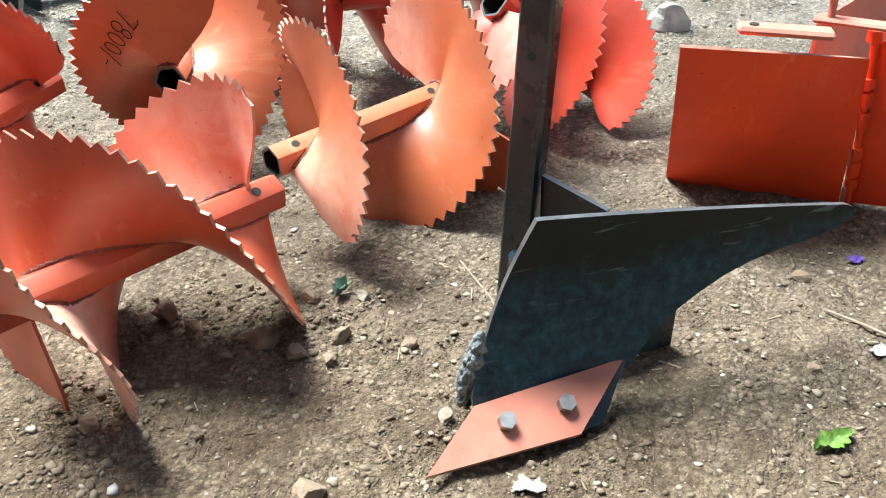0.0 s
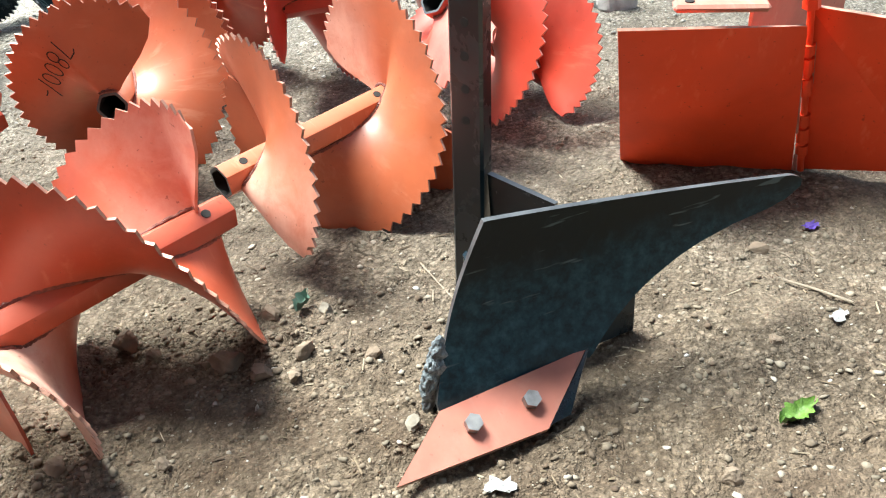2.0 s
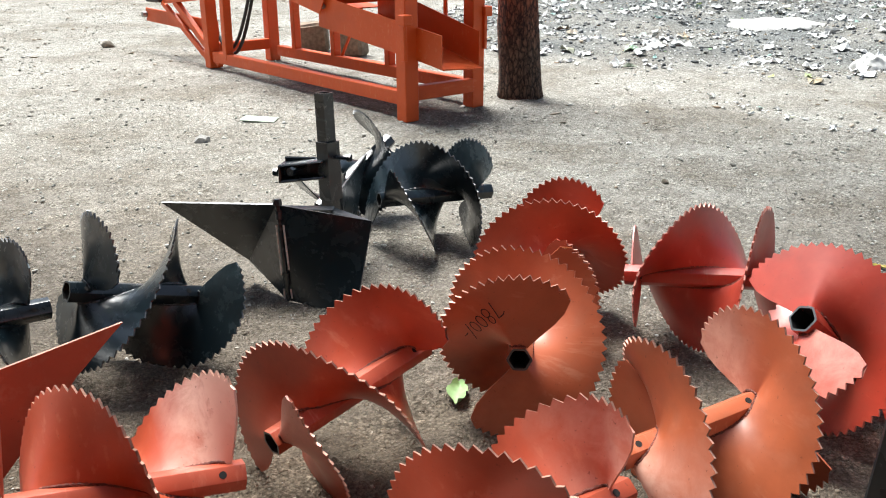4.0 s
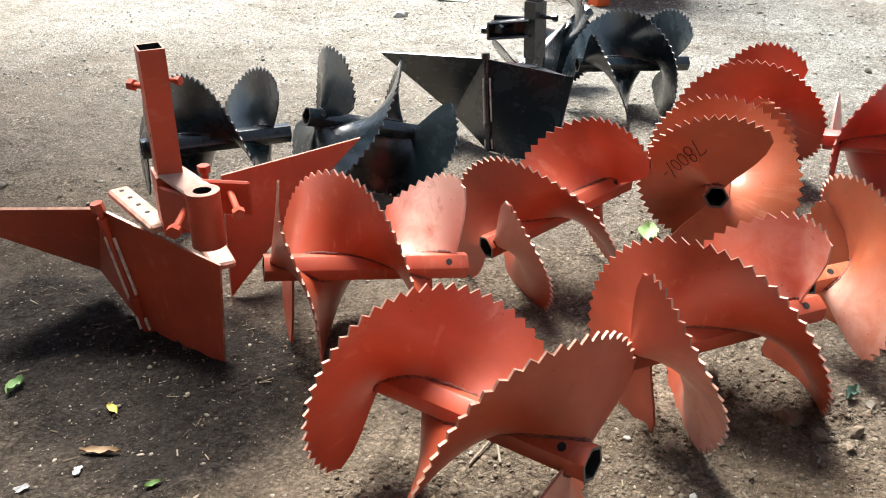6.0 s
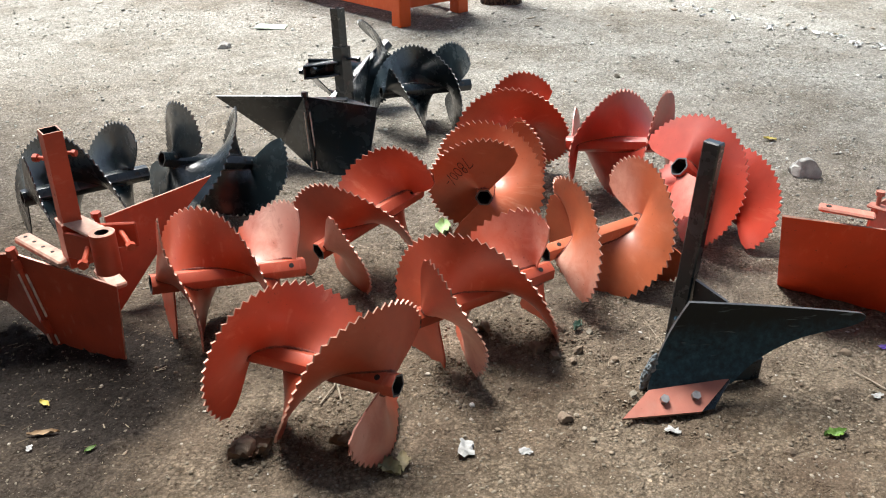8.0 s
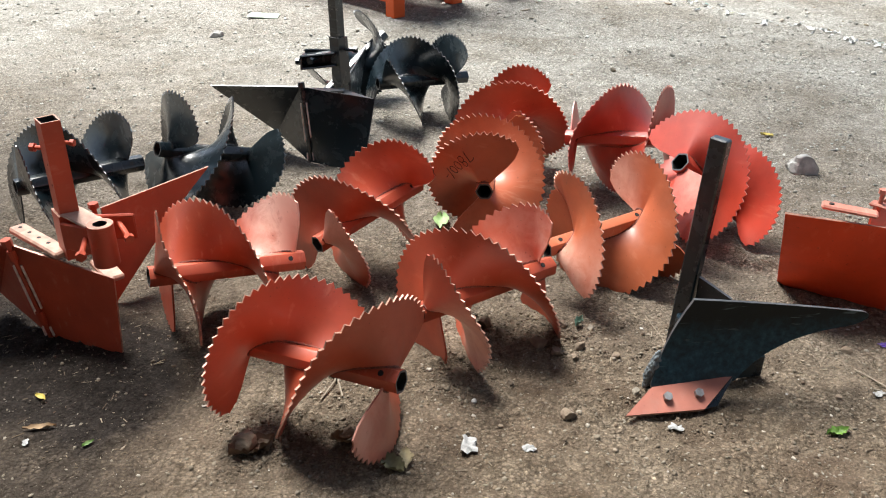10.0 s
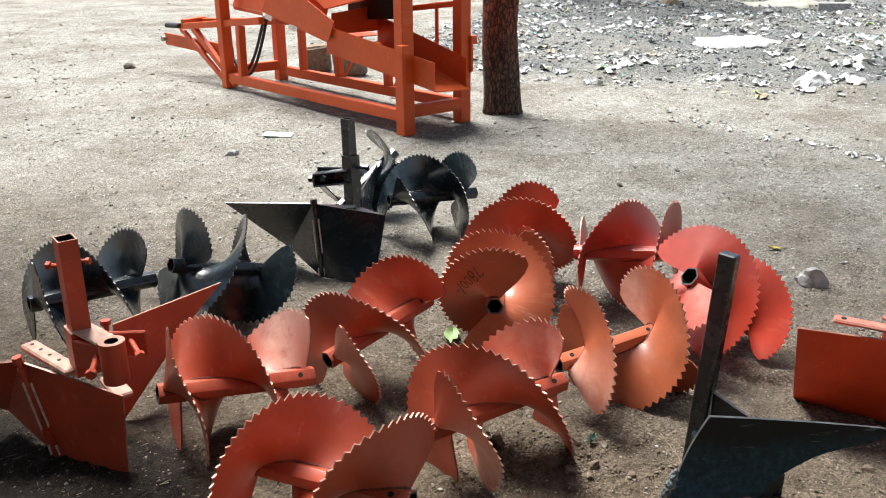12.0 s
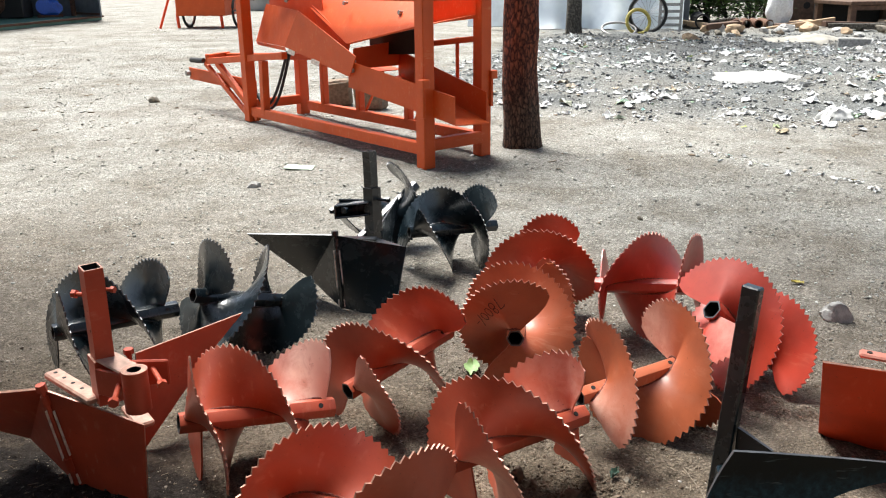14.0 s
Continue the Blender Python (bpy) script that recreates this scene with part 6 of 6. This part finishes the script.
def bench():
    ob = thing("work_bench", pose(2.8, 16.79, 0, 0, 0, 25), "low dark wooden work bench with heavy legs", "bench")
    part("top", box(3.0, 1.2, 0.07, pose(1.42, 0.53, 0.445), 0.01), DARK_WOOD, ob)
    for x in (0.0, 1.4, 2.8):
        for y in (0.0, 1.06):
            part("leg", box(0.11, 0.10, 0.41, pose(x, y, 0.205)), DARK_WOOD, ob)
    part("rail", box(2.8, 0.05, 0.08, pose(1.4, 0.0, 0.36)), DARK_WOOD, ob)
    # added black sheet in place of the shade beneath the bench top
    part("shade_board", box(2.9, 0.03, 0.40, pose(1.4, 1.13, 0.205)), RUBBER, ob, "black board added for the dark under the bench")
    cab = thing("brown_cabinet", pose(2.14, 18.6, 0, 0, 0, 3), "dark brown steel cabinet with a round hole", "cabinet")
    part("body", box(0.55, 0.6, 1.3, pose(0, 0, 0.65), 0.02), DARK_WOOD, cab)
    part("round_port", rod((0.04, -0.295, 0.35), (0.04, -0.312, 0.35), 0.065, 24), INSIDE, cab)
    part("side_door", box(0.28, 0.05, 1.2, pose(-0.62, -0.25, 0.60)), DARK_WOOD, cab)
    sack = thing("white_sack", pose(1.52, 16.4, 0), "crumpled white woven sack standing upright", "sack")
    bm = bmesh.new()
    bmesh.ops.create_icosphere(bm, subdivisions=4, radius=1.0)
    for q in bm.verts:
        w = 1 - 0.42 * (q.co.z * 0.5 + 0.5)
        k = 1 + 0.22 * noise.noise(q.co * 2.2)
        q.co = Vector((q.co.x * 0.27 * w * k, q.co.y * 0.2 * k, 0.42 + q.co.z * 0.45 * k))
    part("sack", bm, plain("white_woven_plastic", (0.72, 0.73, 0.74), 0.7, 0.0, 30.0, 0.15, 0.5), sack, smooth=True)


def lumber():
    rng = random.Random(21)
    for k in range(16):
        x, y = rng.uniform(-0.2, 3.6), rng.uniform(15.6, 17.2)
        ob = new("wood_offcut")
        tagged(ob, "weathered wood offcut lying on the rubbish heap", "wood", "wood offcuts")
        ob.matrix_world = pose(x, y, 0.07 + 0.05 * rng.random(), 0, rng.uniform(-8, 8), rng.uniform(-40, 40))
        part("board", box(rng.uniform(0.4, 1.3), rng.uniform(0.08, 0.2), rng.uniform(0.05, 0.1), None, 0.008), rng.choice((DARK_WOOD, TAN, TAN, GREY_BARK)), ob)
    v, f, mi = hollow(24, 0.13, 0.105, -0.5, 0.5)
    ob = thing("black_pipe", pose(0.15, 16.4, 0.16, 0, 0, 95), "short wide black pipe lying on the heap", "pipe")
    part("pipe", slotted("pipe", v, f, mi, [RUBBER, INSIDE, RUBBER], True), None, ob)
    for k in range(4):
        v, f, mi = hollow(18, 0.08, 0.06, -0.35, 0.35)
        ob = thing("rusty_pipe", pose(0.80 + 0.17 * k, 16.6, 0.10, 0, 0, 88 + 4 * k), "short rusty pipe lying on the heap", "pipe", "rusty pipes")
        part("pipe", slotted("pipe", v, f, mi, [RUST, INSIDE, RUST], True), None, ob)
    ob = thing("concrete_block", pose(2.2, 12.6, float(ground_z(2.2, 12.6)) + 0.07, 0, 0, -6), "pale concrete block on the heap", "block")
    part("block", box(0.42, 0.2, 0.13, None, 0.012), STONE, ob)
    for k in range(22):
        x, y = rng.uniform(-0.1, 3.2), rng.uniform(14.2, 16.4)
        stone((x, y), rng.uniform(0.05, 0.13), rng.choice((STONE, STONE, TAN, CLOD, PALE_STONE)), "rough broken stone on the far rubbish heap", 200 + k, 0.7)
    # the tan lump on the ash stands in for a lying dog
    for x, y, s, m, lab in ((-0.02, 12.9, 0.15, TAN, "tan lump in place of a dog lying on the ash"), (0.75, 15.2, 0.17, TAN, "tan stone block on the heap"), (1.55, 15.4, 0.16, STONE, "pale stone block on the heap"), (2.0, 15.8, 0.18, TAN, "tan stone block on the heap")):
        stone((x, y), s, m, lab, int(x * 10) + 90, 0.7)


def sheet_heap(name, at, sx, sy, h, mat, label, seed):
    n = 28
    v, f = [], []
    for i in range(n + 1):
        for j in range(n + 1):
            u, w = i / n * 2 - 1, j / n * 2 - 1
            r = math.hypot(u, w)
            e = max(0.0, 1 - r ** 2.2) if r < 1 else 0.0
            k = 1 + 0.35 * noise.noise(Vector((u * 2.1, w * 2.1, seed)))
            x, y = at[0] + u * sx * k, at[1] + w * sy * k
            v.append((x, y, float(ground_z(x, y)) - 0.01 + h * e * (0.7 + 0.6 * noise.noise(Vector((u * 3, w * 3, seed + 5)))) + 0.02 * (r < 1)))
    for i in range(n):
        for j in range(n):
            if math.hypot((i + 0.5) / n * 2 - 1, (j + 0.5) / n * 2 - 1) < 1:
                a = i * (n + 1) + j
                f.append((a, a + n + 1, a + n + 2, a + 1))
    tagged(new(name, mesh_from(name, v, f, mat, True)), label, "sheet", "plastic sheets")


def greenery():
    rng = random.Random(5)
    for k in range(5):
        ob = thing("shrub", pose(-0.1 + 0.42 * k, 18.4 + 0.4 * rng.random(), 0), "green leafy shrub behind the fence", "shrub", "shrubs")
        v, f = [], []
        stems = bmesh.new()
        for s in range(9):
            a = rng.random() * 6.3
            tip = Vector((math.cos(a) * 0.5, math.sin(a) * 0.4, rng.uniform(0.4, 1.5)))
            pipe([(0, 0, 0), tuple(tip * 0.5 + Vector((0, 0, 0.1))), tuple(tip)], 0.012, 5, False, stems)
            for q in range(110):
                c = tip * rng.uniform(0.08, 1.05) + Vector((rng.gauss(0, 0.22), rng.gauss(0, 0.22), abs(rng.gauss(0, 0.12))))
                b, z = rng.random() * 6.3, rng.uniform(0.04, 0.08)
                x = Vector((math.cos(b), math.sin(b), rng.uniform(-0.4, 0.4))) * z
                y = Vector((-math.sin(b), math.cos(b), rng.uniform(-0.4, 0.4))) * z * 0.5
                i = len(v)
                v += [c - x, c + y, c + x, c - y]
                f.append((i, i + 1, i + 2, i + 3))
        part("stems", stems, GREY_BARK, ob)
        part("leaves", mesh_from("leaves", v, f, FOLIAGE), None, ob)
    fence = thing("fence", pose(1.2, 20.6, 0), "low weathered wooden fence before green shrubs", "fence")
    for k in range(7):
        part("post", box(0.07, 0.07, 1.2, pose(-1.8 + 0.6 * k, 0, 0.6)), GREY_BARK, fence)
    for z in (0.35, 0.7):
        part("rail", box(3.9, 0.04, 0.06, pose(0, -0.06, z)), GREY_BARK, fence)


workshop()
engine()
cart()
sheeting()
cycle()
bench()
lumber()
greenery()
sheet_heap("plastic_sheet", (0.62, 8.25), 0.42, 0.34, 0.06, WHITE, "white plastic sheet lying on the ash heap", 3)
sheet_heap("plastic_sheet", (1.65, 13.3), 0.55, 0.5, 0.08, plain("dusty_sheet", (0.44, 0.41, 0.35), 0.8, 0.0, 6.0, 0.2), "dusty pale sheet spread on the heap", 6)
sheet_heap("plastic_bag", (1.06, 6.15), 0.13, 0.11, 0.10, plain("grey_film", (0.50, 0.50, 0.48), 0.4, 0.0, 20.0, 0.25), "crumpled grey plastic bag on the heap", 9)
wallm = plain("grey_boundary_plaster", (0.34, 0.33, 0.31), 0.9, 0.0, 2.0, 0.3)
for name, sx, x, y in (("wall_far_left", 5.2, -10.2, 23.5), ("wall_far_right", 12.0, 8.0, 24.0)):
    bm = box(sx, 0.2, 2.2, pose(x, y, 1.1), 0.01)
    me = bpy.data.meshes.new(name)
    bm.to_mesh(me)
    bm.free()
    me.materials.append(wallm)
    tagged(new(name, me), "plain grey boundary wall", "wall", kind="structure")



# ---- unseen wall and roof behind the camera and a tree, added to block light ----
tree("unseen leafy tree added to shade the left of the yard", (-4.1, 1.70, 0.0), 0.13, 3.6, (0.10, 0.0), GREY_BARK, 17, 1500, 1.0)
for name, dims, at, mat in (("shade_wall", (11.0, 0.2, 3.0), (-1.5, -4.2, 1.5), DARK_WOOD), ("shade_roof", (11.0, 3.7, 0.08), (-0.4, -2.5, 3.06), SHEET)):
    bm = box(*dims, pose(*at), 0.01)
    me = bpy.data.meshes.new(name)
    bm.to_mesh(me)
    bm.free()
    me.materials.append(mat)
    tagged(new(name, me), "plain dark screen added behind the camera to block light", "wall", kind="structure")
for x, y, turn, w in ((-2.90, 6.12, 20, 0.24), (-2.55, 5.98, -10, 0.26)):
    ob = thing("rough_block", pose(x, y, 0.0, 0, 0, turn), "rough grey stone block standing behind the machine", "block", "rough blocks")
    bm = box(w, 0.14, 0.22, pose(0, 0, 0.10, 3, -4, 0), 0.02)
    bmesh.ops.subdivide_edges(bm, edges=bm.edges[:], cuts=2)
    for q in bm.verts:
        q.co += Vector((noise.noise(q.co * 9 + Vector((x, 0, 0))), noise.noise(q.co * 9 + Vector((0, 5, x))), noise.noise(q.co * 9 + Vector((9, x, 0))))) * 0.012
    part("block", bm, CLOD, ob)
